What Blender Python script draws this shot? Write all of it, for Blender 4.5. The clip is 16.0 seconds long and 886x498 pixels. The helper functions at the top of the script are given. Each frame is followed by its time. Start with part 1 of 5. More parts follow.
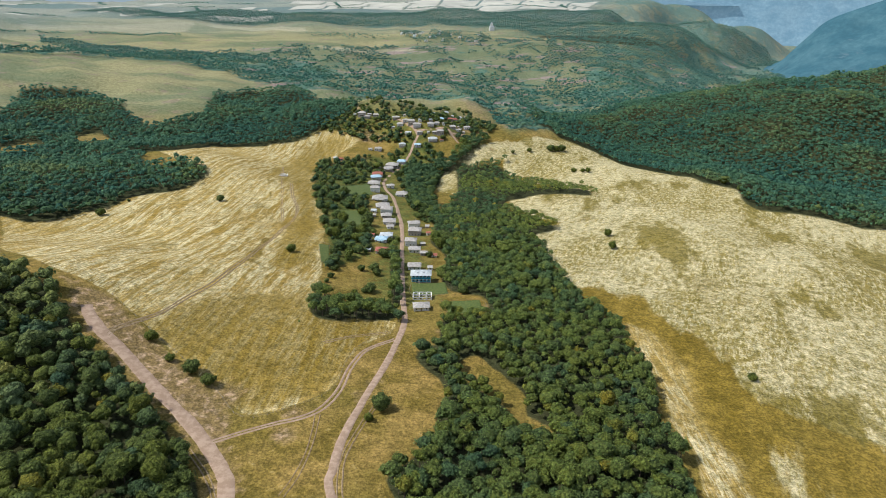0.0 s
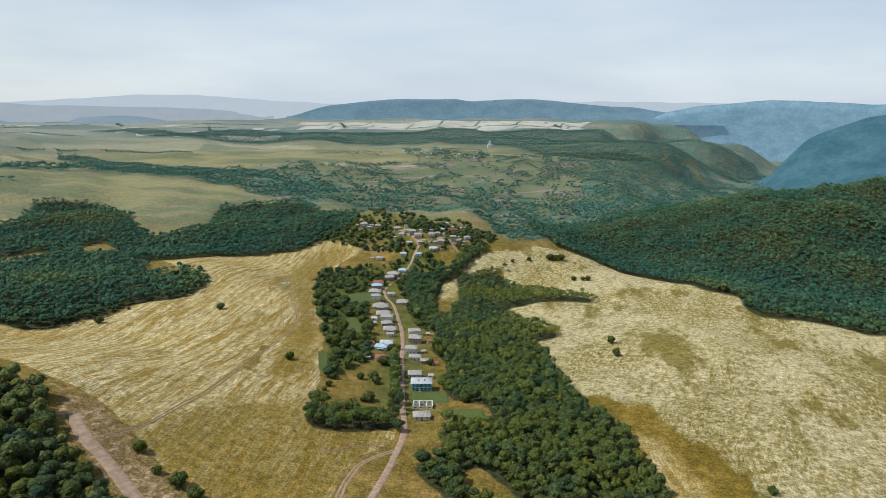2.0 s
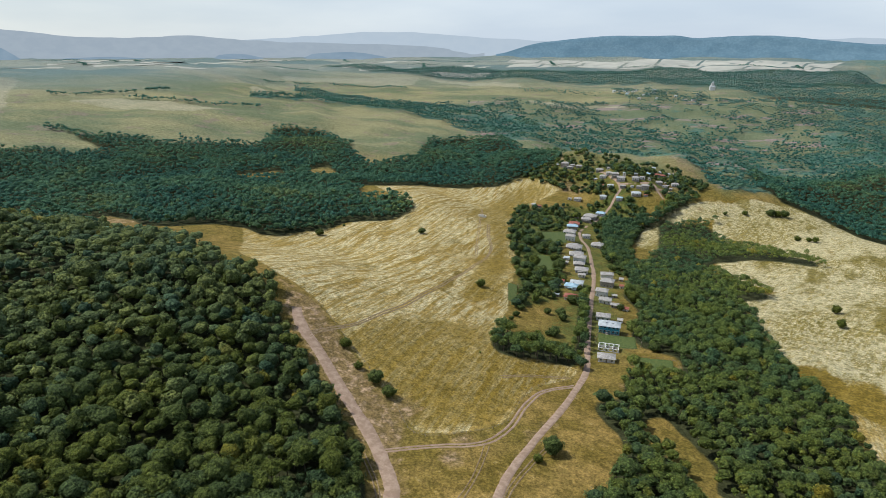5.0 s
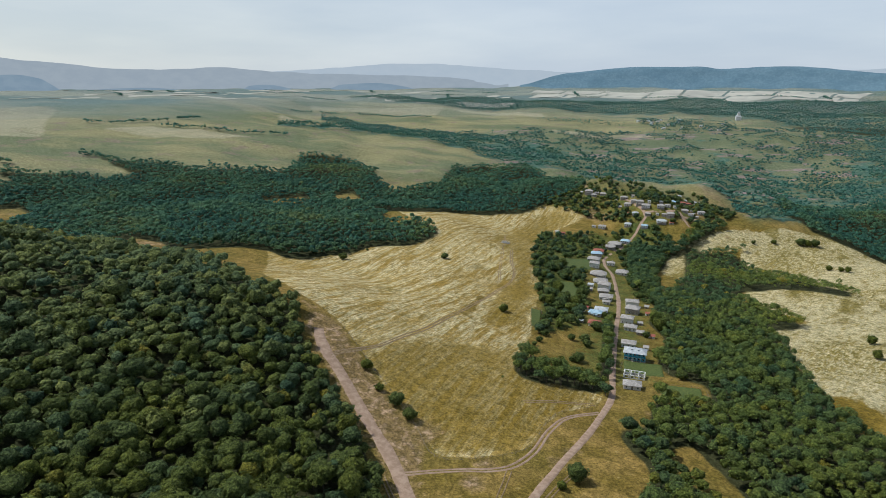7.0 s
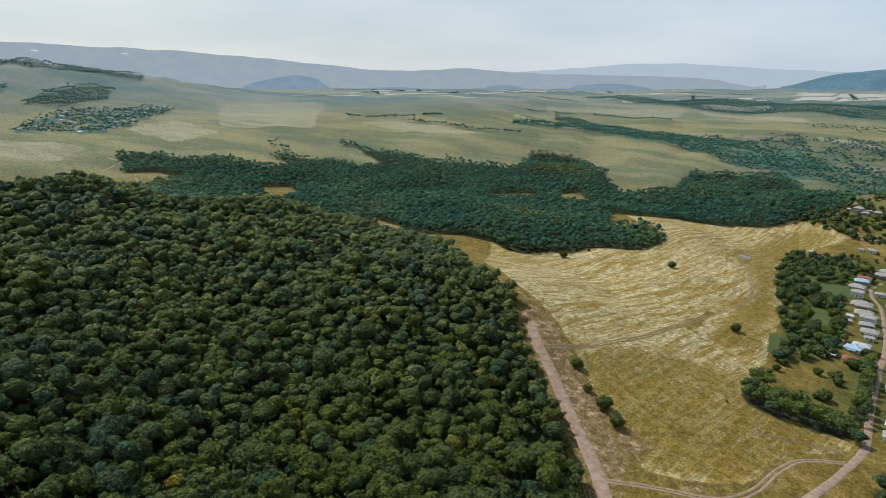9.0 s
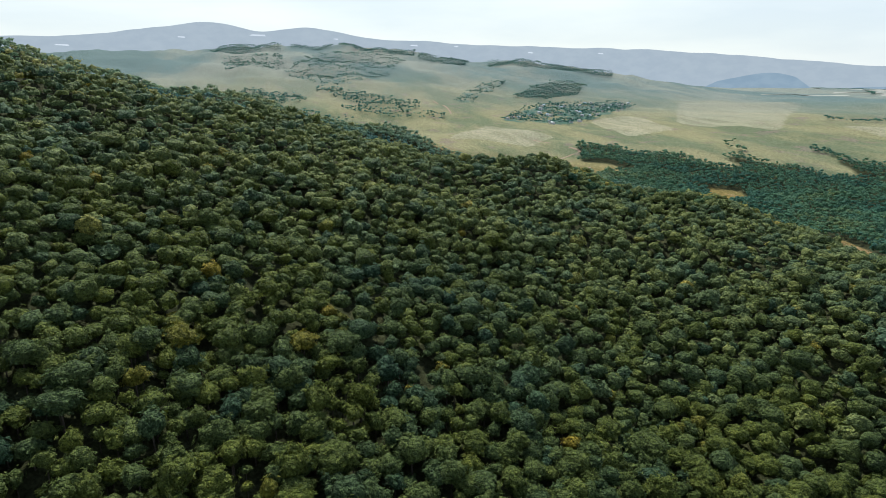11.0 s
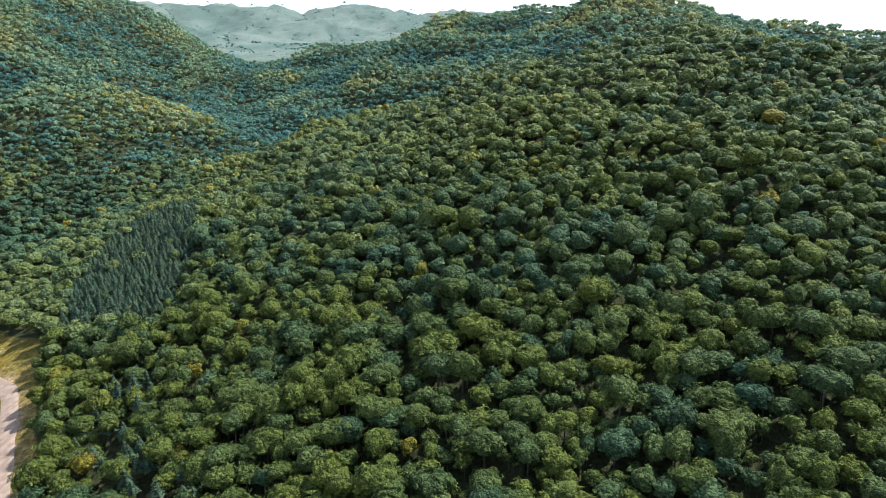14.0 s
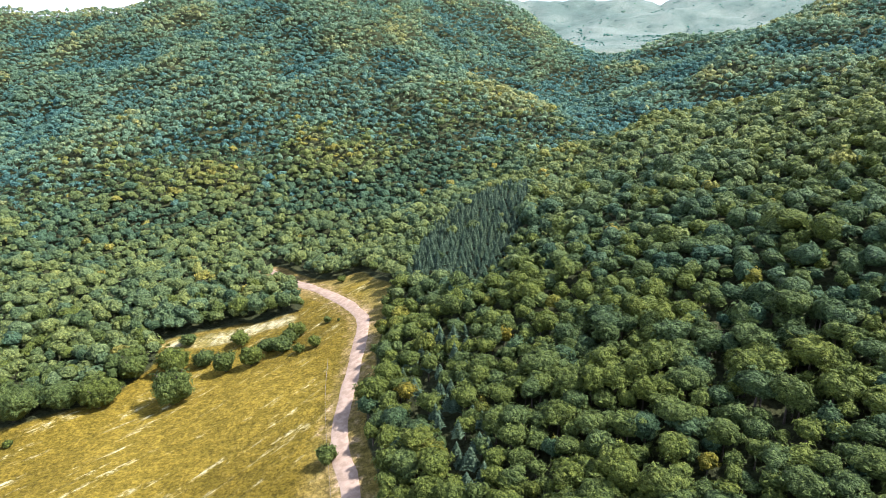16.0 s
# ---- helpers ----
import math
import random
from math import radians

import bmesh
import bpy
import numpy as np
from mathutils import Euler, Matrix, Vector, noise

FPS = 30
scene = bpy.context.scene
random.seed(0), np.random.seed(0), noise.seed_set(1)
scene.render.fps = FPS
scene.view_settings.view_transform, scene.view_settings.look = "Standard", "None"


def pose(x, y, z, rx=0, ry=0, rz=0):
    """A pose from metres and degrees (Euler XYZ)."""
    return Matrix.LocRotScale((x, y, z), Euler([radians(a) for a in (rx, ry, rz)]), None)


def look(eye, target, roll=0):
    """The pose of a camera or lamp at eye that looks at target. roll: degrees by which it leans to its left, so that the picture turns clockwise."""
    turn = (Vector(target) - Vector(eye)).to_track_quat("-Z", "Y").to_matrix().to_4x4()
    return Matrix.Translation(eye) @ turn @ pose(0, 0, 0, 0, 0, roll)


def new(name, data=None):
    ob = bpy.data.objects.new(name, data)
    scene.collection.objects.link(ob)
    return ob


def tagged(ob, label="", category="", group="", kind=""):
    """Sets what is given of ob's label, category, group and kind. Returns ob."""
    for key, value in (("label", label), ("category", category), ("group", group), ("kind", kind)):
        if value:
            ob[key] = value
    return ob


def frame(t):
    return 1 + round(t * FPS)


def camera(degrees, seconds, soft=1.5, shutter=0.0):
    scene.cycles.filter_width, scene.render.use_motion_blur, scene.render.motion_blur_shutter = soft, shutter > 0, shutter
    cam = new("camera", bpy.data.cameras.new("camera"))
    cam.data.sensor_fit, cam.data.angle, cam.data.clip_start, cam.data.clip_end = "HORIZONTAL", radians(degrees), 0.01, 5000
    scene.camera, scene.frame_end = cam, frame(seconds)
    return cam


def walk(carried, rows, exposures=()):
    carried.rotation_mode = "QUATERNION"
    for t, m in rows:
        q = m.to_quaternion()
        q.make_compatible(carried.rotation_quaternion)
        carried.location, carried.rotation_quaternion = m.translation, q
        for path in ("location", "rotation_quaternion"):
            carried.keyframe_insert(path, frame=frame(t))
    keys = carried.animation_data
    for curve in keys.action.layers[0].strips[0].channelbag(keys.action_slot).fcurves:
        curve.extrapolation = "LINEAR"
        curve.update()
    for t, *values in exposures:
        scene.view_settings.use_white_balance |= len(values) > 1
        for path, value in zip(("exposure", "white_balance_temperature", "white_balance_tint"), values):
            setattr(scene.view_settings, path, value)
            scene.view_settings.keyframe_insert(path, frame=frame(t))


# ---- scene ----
cam = camera(71.2, 16.0, soft=0.55)
PATH = [
    (0.0, (-0.00, 0.00, 170.00), (-0.000, 92.024, 130.863), 0.08),
    (0.5, (-0.04, -0.00, 168.97), (-0.056, 90.384, 126.190), 0.10),
    (1.0, (-0.08, -0.01, 167.94), (-0.164, 90.419, 125.245), 0.08),
    (1.5, (-0.13, -0.01, 166.91), (-0.224, 95.481, 137.229), -0.05),
    (2.0, (-0.17, -0.02, 165.87), (-0.274, 97.513, 143.795), -0.07),
    (2.5, (-0.21, -0.02, 164.84), (-0.412, 94.474, 132.130), 0.08),
    (3.0, (-0.25, -0.03, 163.81), (-0.486, 93.452, 128.296), 0.03),
    (3.5, (-0.29, -0.03, 162.78), (-0.529, 94.829, 131.140), 0.05),
    (4.0, (-0.33, -0.04, 161.75), (-8.663, 94.443, 130.067), -0.09),
    (4.5, (-0.36, -0.04, 160.72), (-21.042, 92.536, 129.071), -0.09),
    (5.0, (-0.40, -0.05, 159.69), (-30.772, 90.045, 128.689), 0.09),
    (5.2, (-0.42, -0.05, 159.27), (-31.801, 90.190, 129.750), 0.11),
    (7.3, (-0.57, -0.07, 154.94), (-36.369, 89.568, 128.807), -0.10),
    (7.5, (-0.58, -0.07, 154.53), (-40.063, 88.009, 128.400), -0.09),
    (8.0, (-0.62, -0.08, 153.50), (-52.573, 81.274, 127.379), -0.04),
    (8.2, (-0.63, -0.08, 153.09), (-54.403, 80.082, 126.962), 0.03),
    (10.3, (-0.77, -0.10, 148.75), (-88.662, 39.446, 122.098), 0.02),
    (10.5, (-0.78, -0.10, 148.34), (-91.491, 32.488, 121.709), 0.05),
    (11.0, (-0.81, -0.11, 147.31), (-96.150, 13.933, 120.602), 0.08),
    (11.5, (-0.84, -0.12, 146.28), (-97.144, -3.234, 119.515), 0.07),
    (12.0, (-0.87, -0.12, 145.25), (-95.244, -19.382, 118.360), 0.09),
    (12.5, (-0.90, -0.13, 144.22), (-91.146, -33.773, 117.311), 0.07),
    (13.0, (-0.93, -0.13, 143.19), (-83.033, -50.498, 116.305), -0.04),
    (13.5, (-0.96, -0.14, 142.16), (-67.976, -69.357, 115.371), -0.25),
    (14.0, (-0.99, -0.14, 141.12), (-48.364, -84.081, 114.482), -0.21),
    (14.5, (-1.02, -0.15, 140.09), (-27.561, -92.821, 113.506), -0.06),
    (15.0, (-1.04, -0.15, 139.06), (-9.507, -96.176, 112.455), 0.11),
    (15.5, (-1.07, -0.16, 138.03), (-3.564, -96.473, 111.248), 0.21),
    (16.0, (-1.10, -0.16, 137.00), (-0.088, -96.302, 109.498), 0.20),
]
walk(cam, [(t, look(eye, target, roll)) for t, eye, target, roll in PATH],
     exposures=[(0, 0.26, 5950, 7), (1.0, 0.38, 5950, 7), (2.0, -0.03, 6000, 6), (2.5, -0.20, 5950, 6), (3.0, -0.14, 5950, 6), (4.0, -0.08, 5950, 6), (5.2, -0.02, 5850, 6), (7.3, -0.20, 5850, 6), (8.2, -0.20, 5850, 6),
                (10.3, 0.06, 5850, 5), (11.5, 0.34, 5750, 5), (12.5, 0.56, 5550, 6), (14.5, 1.10, 5500, 8), (15.2, 1.26, 5550, 11), (16, 1.42, 5600, 13)])

# ---- sky and sun ----
SUN_YAW, SUN_HEIGHT = 94.0, 54.0      # the sun stands high over the wooded hill
world = bpy.data.worlds.new("summer_sky")
scene.world = world
world.use_nodes = True
wn, wl = world.node_tree.nodes, world.node_tree.links
sky = wn.new("ShaderNodeTexSky")
sky.sky_type, sky.sun_disc = "NISHITA", False
sky.sun_elevation, sky.sun_rotation = radians(SUN_HEIGHT), radians(-SUN_YAW)
sky.air_density, sky.dust_density, sky.ozone_density, sky.altitude = 1.0, 2.0, 1.0, 1200
# summer haze: the sky pales towards the horizon, all the way round
coord, split = wn.new("ShaderNodeTexCoord"), wn.new("ShaderNodeSeparateXYZ")
wl.new(coord.outputs["Generated"], split.inputs[0])
pale = wn.new("ShaderNodeMapRange")
pale.inputs["From Min"].default_value, pale.inputs["From Max"].default_value = 0.0, 0.55
pale.inputs["To Min"].default_value, pale.inputs["To Max"].default_value = 0.92, 0.25
wl.new(split.outputs["Z"], pale.inputs["Value"])
cloud = wn.new("ShaderNodeTexNoise")
cloud.inputs["Scale"].default_value, cloud.inputs["Detail"].default_value = 2.2, 5.0
stretch = wn.new("ShaderNodeMapping")
stretch.inputs["Scale"].default_value = (1.0, 1.0, 5.0)
wl.new(coord.outputs["Generated"], stretch.inputs[0])
wl.new(stretch.outputs[0], cloud.inputs[0])
veil = wn.new("ShaderNodeValToRGB")
veil.color_ramp.elements[0].position, veil.color_ramp.elements[0].color = 0.38, (5.35, 5.65, 6.1, 1)
veil.color_ramp.elements[1].position, veil.color_ramp.elements[1].color = 0.66, (6.7, 6.75, 6.8, 1)
wl.new(cloud.outputs[0], veil.inputs[0])
# the haze glows warmer on the sun's side
toward = wn.new("ShaderNodeVectorMath")
toward.operation = "DOT_PRODUCT"
toward.inputs[1].default_value = (-math.sin(radians(SUN_YAW)), math.cos(radians(SUN_YAW)), 0.35)
wl.new(coord.outputs["Generated"], toward.inputs[0])
glow = wn.new("ShaderNodeMapRange")
glow.interpolation_type = "SMOOTHSTEP"
glow.inputs["From Min"].default_value, glow.inputs["From Max"].default_value = 0.1, 1.0
wl.new(toward.outputs["Value"], glow.inputs["Value"])
warm_sky = wn.new("ShaderNodeMix")
warm_sky.data_type, warm_sky.blend_type = "RGBA", "MULTIPLY"
wl.new(glow.outputs[0], warm_sky.inputs["Factor"])
wl.new(veil.outputs[0], warm_sky.inputs[6])
warm_sky.inputs[7].default_value = (1.13, 1.06, 0.92, 1)
blend = wn.new("ShaderNodeMix")
blend.data_type = "RGBA"
wl.new(pale.outputs[0], blend.inputs["Factor"])
wl.new(sky.outputs[0], blend.inputs[6])
wl.new(warm_sky.outputs[2], blend.inputs[7])
wl.new(blend.outputs[2], wn["Background"].inputs[0])
wn["Background"].inputs[1].default_value = 0.124
sun = new("sun", bpy.data.lights.new("sun", "SUN"))
sun.data.energy, sun.data.angle, sun.data.color = 4.35, radians(0.6), (1.0, 0.94, 0.84)
sun_way = Vector((-math.sin(radians(SUN_YAW)) * math.cos(radians(SUN_HEIGHT)), math.cos(radians(SUN_YAW)) * math.cos(radians(SUN_HEIGHT)), math.sin(radians(SUN_HEIGHT))))
sun.matrix_world = look(sun_way * 900, (0, 0, 0))

# ---- the lie of the land: a gently falling upland, with ridges standing on it ----
R_KNOTS = np.array([0, 200, 450, 800, 1100, 1500, 2300, 3200, 4700, 5200.0])
YAW_KNOTS = np.array([-120, -60, -27, -14, 0, 25, 45, 65, 100, 150, 185, 240.0])
LIE = np.array([
    [3, -2, -10, -20, -20, 0, 60, 100, 150, 150],
    [3, -10, -30, -60, -90, -100, -120, -150, -160, -160],
    [3, -8, -26, -48, -105, -110, -130, -150, -160, -160],
    [3, -8, -29, -55, -105, -80, -12, 52, 108, 108],
    [3, -8, -34, -64, -105, -72, -4, 59, 110, 110],
    [3, -4, -14, -18, -60, -45, 0, 60, 95, 95],
    [3, 2, 0, -12, -25, 20, 70, 88, 90, 90],
    [3, 4, 0, -5, 3, 30, 72, 90, 92, 92],
    [3, 5, 0, 0, 10, 40, 90, 110, 120, 120],
    [3, 3, 10, 40, 75, 130, 250, 330, 420, 420],
    [3, 0, 8, 40, 75, 130, 250, 330, 420, 420],
    [3, -2, -10, -20, -20, 0, 60, 100, 150, 150.0]])
# each ridge: slope of its flanks, rounding of its crest, crest points (x, y, z)
RIDGES = [
    (0.36, 45, [(-205, -617, 77), (-254, -499, 101), (-298, -426, 119), (-398, -334, 166), (-471, -220, 142), (-483, -129, 118),
                (-478, -42, 96), (-483, 129, 70), (-428, 257, 42), (-254, 282, 34)]),
    (0.46, 60, [(-1100, 40, 60), (-908, -278, 138), (-760, -520, 200), (-660, -683, 240), (-560, -900, 222), (-427, -1175, 185), (-304, -1315, 105)]),
    (0.46, 60, [(-340, -1300, 105), (-190, -1330, 190), (-32, -1350, 272), (226, -1280, 300), (547, -1289, 262), (860, -1229, 225), (1400, -1100, 180)]),
    (0.40, 25, [(333, -1180, 240), (150, -1000, 188), (0, -860, 140), (-80, -740, 92)]),
    (0.36, 35, [(330, -1290, 285), (300, -950, 160), (230, -650, 55)]),
    (0.34, 60, [(-2500, -2800, 480), (-1100, -3300, 505), (-500, -3450, 490), (0, -3500, 510), (500, -3300, 500)]),
    (0.25, 50, [(1300, 900, 130), (755, 1058, 35), (536, 1129, -36), (391, 1135, -45), (278, 1116, -58), (182, 1034, -72)]),
    (0.26, 45, [(-205, 979, -34), (-138, 1020, -18), (-62, 1048, -8), (5, 1030, -16), (70, 998, -38)]),
    (0.10, 90, [(-1490, 1178, 55), (-1228, 1317, 42), (-938, 1417, 21), (-450, 1379, -31)]),
    (0.16, 120, [(-3200, -1100, 270), (-3250, -700, 264), (-3260, -350, 288), (-3290, 60, 290), (-3100, 560, 200), (-3050, 820, 216), (-2900, 1250, 148)]),
]
def segment_tent(x, y, a, b):
    """Height of the crest abreast of (x, y), and the distance from it."""
    ax, ay, az = a
    bx, by, bz = b
    ux, uy = bx - ax, by - ay
    s = np.clip(((x - ax) * ux + (y - ay) * uy) / (ux * ux + uy * uy), 0, 1)
    return az + s * (bz - az), np.hypot(x - ax - s * ux, y - ay - s * uy)


def lumps(x, y, size, seed):
    """Cheap smooth waves of about that size, between -1 and 1."""
    g = np.random.default_rng(seed)
    total = 0 * x
    for k in range(6):
        a, ph, f = g.uniform(0, 6.283), g.uniform(0, 6.283), g.uniform(0.7, 1.7) * 6.283 / size
        total = total + np.sin((x * np.cos(a) + y * np.sin(a)) * f + ph + 1.3 * np.sin((x * np.sin(a) - y * np.cos(a)) * f * 0.6 + ph * 2))
    return total / 3.2


def ground_z(x, y):
    x, y = np.asarray(x, float), np.asarray(y, float)
    r = np.hypot(x, y)
    wide = np.clip((r - 150) / 900, 0, 1)
    yaw = np.degrees(np.arctan2(-x, y))
    yaw = (yaw + 120) % 360 - 120 + 5 * wide * lumps(x, y, 900, 5)
    rr = r * (1 + 0.06 * wide * lumps(x, y, 700, 6))
    k = np.clip(np.searchsorted(YAW_KNOTS, yaw) - 1, 0, len(YAW_KNOTS) - 2)
    s = np.clip((yaw - YAW_KNOTS[k]) / (YAW_KNOTS[k + 1] - YAW_KNOTS[k]), 0, 1)
    s = s * s * (3 - 2 * s)
    lo = hi = 0
    for j in range(-1, 2):                      # a little averaging softens the breaks of slope
        q = np.clip(rr * (1 + 0.07 * j), 0, 5200)
        n = np.clip(np.searchsorted(R_KNOTS, q) - 1, 0, len(R_KNOTS) - 2)
        w = (q - R_KNOTS[n]) / (R_KNOTS[n + 1] - R_KNOTS[n])
        lo = lo + (LIE[k, n] * (1 - w) + LIE[k, n + 1] * w) / 3
        hi = hi + (LIE[k + 1, n] * (1 - w) + LIE[k + 1, n + 1] * w) / 3
    base = lo * (1 - s) + hi * s
    z = base
    for slope, rounding, crest in RIDGES:
        total = 0 * x
        for a, b in zip(crest, crest[1:]):
            h, d = segment_tent(x, y, a, b)
            total = total + np.exp(np.clip((h - slope * (np.sqrt(d * d + rounding * rounding) - rounding)) / 9, -60, 80))
        top = 9 * np.log(total + 1e-26) - 4
        soft = 7.0 if rounding < 60 else 14.0
        m = np.maximum(z, top)
        z = m + soft * np.log1p(np.exp(-np.abs(z - top) / soft)) * np.exp(-np.maximum(z - top, 0) / 25)
    far = np.clip((r - 120) / 500, 0, 1)
    hilly = np.clip((z - base) / 60, 0, 1)
    z = z + 11 * hilly * np.clip((r - 620) / 300, 0, 1) * lumps(x, y, 330, 8)
    back = np.clip((r - 2300) / 500, 0, 1) * np.clip((np.abs(np.degrees(np.arctan2(-x, y))) - 125) / 15, 0, 1)
    z = z + back * (16 * lumps(x, y, 900, 12) - 24 * np.exp(-(lumps(x, y, 420, 13) / 0.16) ** 2))
    z = z + 0.8 * lumps(x, y, 90, 1) + 3.0 * far * lumps(x, y, 260, 2)
    z = z + hilly * (5 * lumps(x, y, 170, 3) + 2.5 * lumps(x, y, 80, 4)) * np.clip(r / 600, 0.2, 1)
    return z

# ---- the plan, in metres ----
MAIN_ROAD = [(-10, 60), (-14, 120), (-41, 175), (-43, 191), (-42, 212), (-38, 238), (-32, 270), (-27, 304), (-24, 337), (-28, 381),
    (-32, 440), (-35, 487), (-40, 559), (-46, 602), (-56, 669), (-68, 700), (-74, 749), (-70, 786), (-60, 811), (-48,
    845), (-42, 870), (-36, 887)]
FOREST_ROAD = [(-187, 287), (-180, 277), (-170, 267), (-159, 259), (-147, 249), (-134, 238), (-118, 224), (-105, 211), (-94, 199),
    (-84, 185), (-80, 174), (-54, 90), (-12, 0), (14, -90), (28, -159), (34, -178), (38, -197), (39, -218), (39, -241),
    (39, -264), (41, -283), (50, -302), (62, -322), (76, -344), (92, -366), (123, -404)]
LINK_TRACK = [(-96, 205), (-87, 211), (-74, 218), (-63, 223), (-55, 232), (-50, 250), (-48, 273), (-42, 294), (-28, 311)]
WHEEL_TRACK = [(-60, 175), (-57, 185), (-55, 199), (-55, 213), (-56, 226)]
FIELD_TRACK = [(-167, 268), (-159, 282), (-150, 306), (-143, 369), (-141, 438), (-139, 502), (-140, 560), (-156, 611), (-169, 662)]
FIELD_TRACK_B = [(-210, 721), (-178, 614), (-155, 506), (-131, 396), (-94, 388)]
LEFT_FIELD = [(-434, 855), (-381, 912), (-178, 949), (-121, 910), (-158, 806), (-150, 692), (-106, 530), (-99, 458), (-88, 410),
    (-83, 339), (-29, 337), (-31, 319), (-46, 299), (-52, 278), (-54, 249), (-72, 229), (-89, 224), (-106, 240), (-157,
    282), (-181, 303), (-226, 321), (-282, 363), (-380, 501), (-317, 578), (-275, 667)]
RIGHT_FIELD = [(418, 546), (336, 628), (348, 711), (270, 918), (190, 952), (134, 934), (71, 893), (12, 833), (-11, 806), (-6, 706),
    (20, 692), (27, 804), (79, 838), (87, 757), (175, 666), (77, 663), (62, 634), (93, 580), (117, 562), (83, 527), (86,
    453), (94, 356), (109, 317), (110, 280), (100, 240), (107, 207), (99, 179), (420, 140), (700, 300)]
VALLEY_WOOD = [(-16, 300), (-11, 280), (-3, 267), (-1, 238), (-5, 212), (-11, 195), (-27, 191), (-19, 173), (20, 150), (110, 135),
    (95, 175), (102, 202), (96, 224), (110, 279), (104, 325), (92, 348), (86, 441), (80, 514), (112, 538), (97, 566), (58,
    619), (73, 661), (174, 657), (171, 678), (89, 780), (72, 820), (95, 846), (23, 801), (18, 690), (-4, 630), (-20, 618),
    (-7, 512), (3, 435), (-6, 409), (6, 389), (12, 361), (-5, 335), (2, 306)]
GLADE_A = [(10, 284), (20, 288), (39, 250), (35, 237), (21, 254), (12, 266)]
GLADE_B = [(29, 229), (35, 233), (46, 221), (44, 210), (36, 217)]
GLADE_C = [(0, 389), (25, 368), (29, 347), (2, 343)]
HEDGE_WOOD = [(-80, 326), (-84, 348), (-78, 366), (-67, 358), (-49, 358), (-35, 358), (-29, 353), (-27, 335), (-50, 337), (-63, 327)]
ROADSIDE_WOOD = [(-45, 476), (-37, 479), (-32, 421), (-28, 357), (-35, 356), (-37, 407)]
ORCHARD = [(-167, 795), (-112, 833), (-67, 854), (-19, 870), (4, 829), (-10, 727), (-12, 633), (-8, 557), (-32, 603), (-64, 804),
    (-88, 693), (-56, 473), (-78, 422), (-80, 396), (-101, 504), (-151, 680)]
VILLAGE_WOOD = [(-52, 806), (-38, 823), (-18, 803), (12, 829), (25, 866), (59, 899), (69, 896), (44, 859), (24, 823), (-5, 782), (-11,
    699), (-7, 628), (-28, 624), (-41, 686), (-47, 756)]
HILL_VILLAGE = [(-219, 985), (-156, 1049), (-81, 1397), (16, 1110), (85, 966), (72, 907), (13, 874), (-68, 877), (-156, 920)]
LEFT_WOOD = [(-409, 267), (-514, 450), (-434, 454), (-378, 476), (-323, 497), (-296, 565), (-259, 627), (-271, 664), (-312, 681),
    (-390, 749), (-206, 914), (-157, 1011), (-123, 1034), (-312, 1344), (-450, 1222), (-403, 1071), (-448, 931), (-571,
    1093), (-653, 1184), (-753, 1135), (-677, 962), (-793, 900), (-981, 873), (-1081, 870), (-857, 801), (-1001, 689),
    (-1166, 755), (-936, 631), (-1080, 567), (-1213, 456), (-1056, 392), (-973, 490), (-904, 371), (-471, 172)]
LEFT_GLADE_A = [(-854, 495), (-851, 580), (-760, 534), (-731, 463), (-839, 515)]
LEFT_GLADE_B = [(-535, 444), (-525, 477), (-483, 470), (-468, 439)]
LEFT_GLADE_C = [(-590, 768), (-548, 826), (-522, 795), (-561, 752)]
LEFT_GLADE_D = [(-521, 861), (-506, 900), (-451, 839), (-476, 811)]
HILL_WOOD_EDGE = [(-91, 176), (-108, 199), (-129, 226), (-156, 250), (-183, 274), (-217, 295), (-258, 315), (-373, 385), (-412, 379)]
BACK_EDGE = [(179, -219), (153, -234), (148, -255), (145, -280), (136, -299), (112, -308), (81, -309), (77, -324), (105, -377),
    (81, -369), (59, -362), (28, -325), (29, -295), (33, -270), (32, -244), (32, -220), (30, -198), (26, -173), (21, -152)]
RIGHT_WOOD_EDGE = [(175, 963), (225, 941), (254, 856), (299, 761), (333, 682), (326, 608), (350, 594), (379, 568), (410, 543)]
PINES = [(21, -307), (17, -357), (-3, -434), (-25, -479), (-57, -429), (-48, -368), (-34, -301), (-18, -277), (3, -284)]
PINES_B = [(10, -231), (7, -241), (-9, -232), (-8, -184), (-18, -156), (-26, -139), (-7, -145), (19, -210)]
FAR_WOOD = [(-1675, 2937), (-507, 3049), (1034, 3667), (1240, 3028), (1528, 3034), (1535, 2507), (1497, 2759), (1100, 2603), (627,
    2196), (262, 2524), (-12, 2652), (-534, 2637), (-1031, 2635)]
PALE_STRIP = [(147, -285), (144, -297), (112, -307), (82, -311), (78, -299), (102, -297), (117, -289), (139, -286)]
BROWN_VERGE = [(-228, 320), (-187, 283), (-145, 247), (-121, 225), (-98, 204), (-92, 210), (-91, 221), (-106, 240), (-157, 282),
    (-182, 303)]

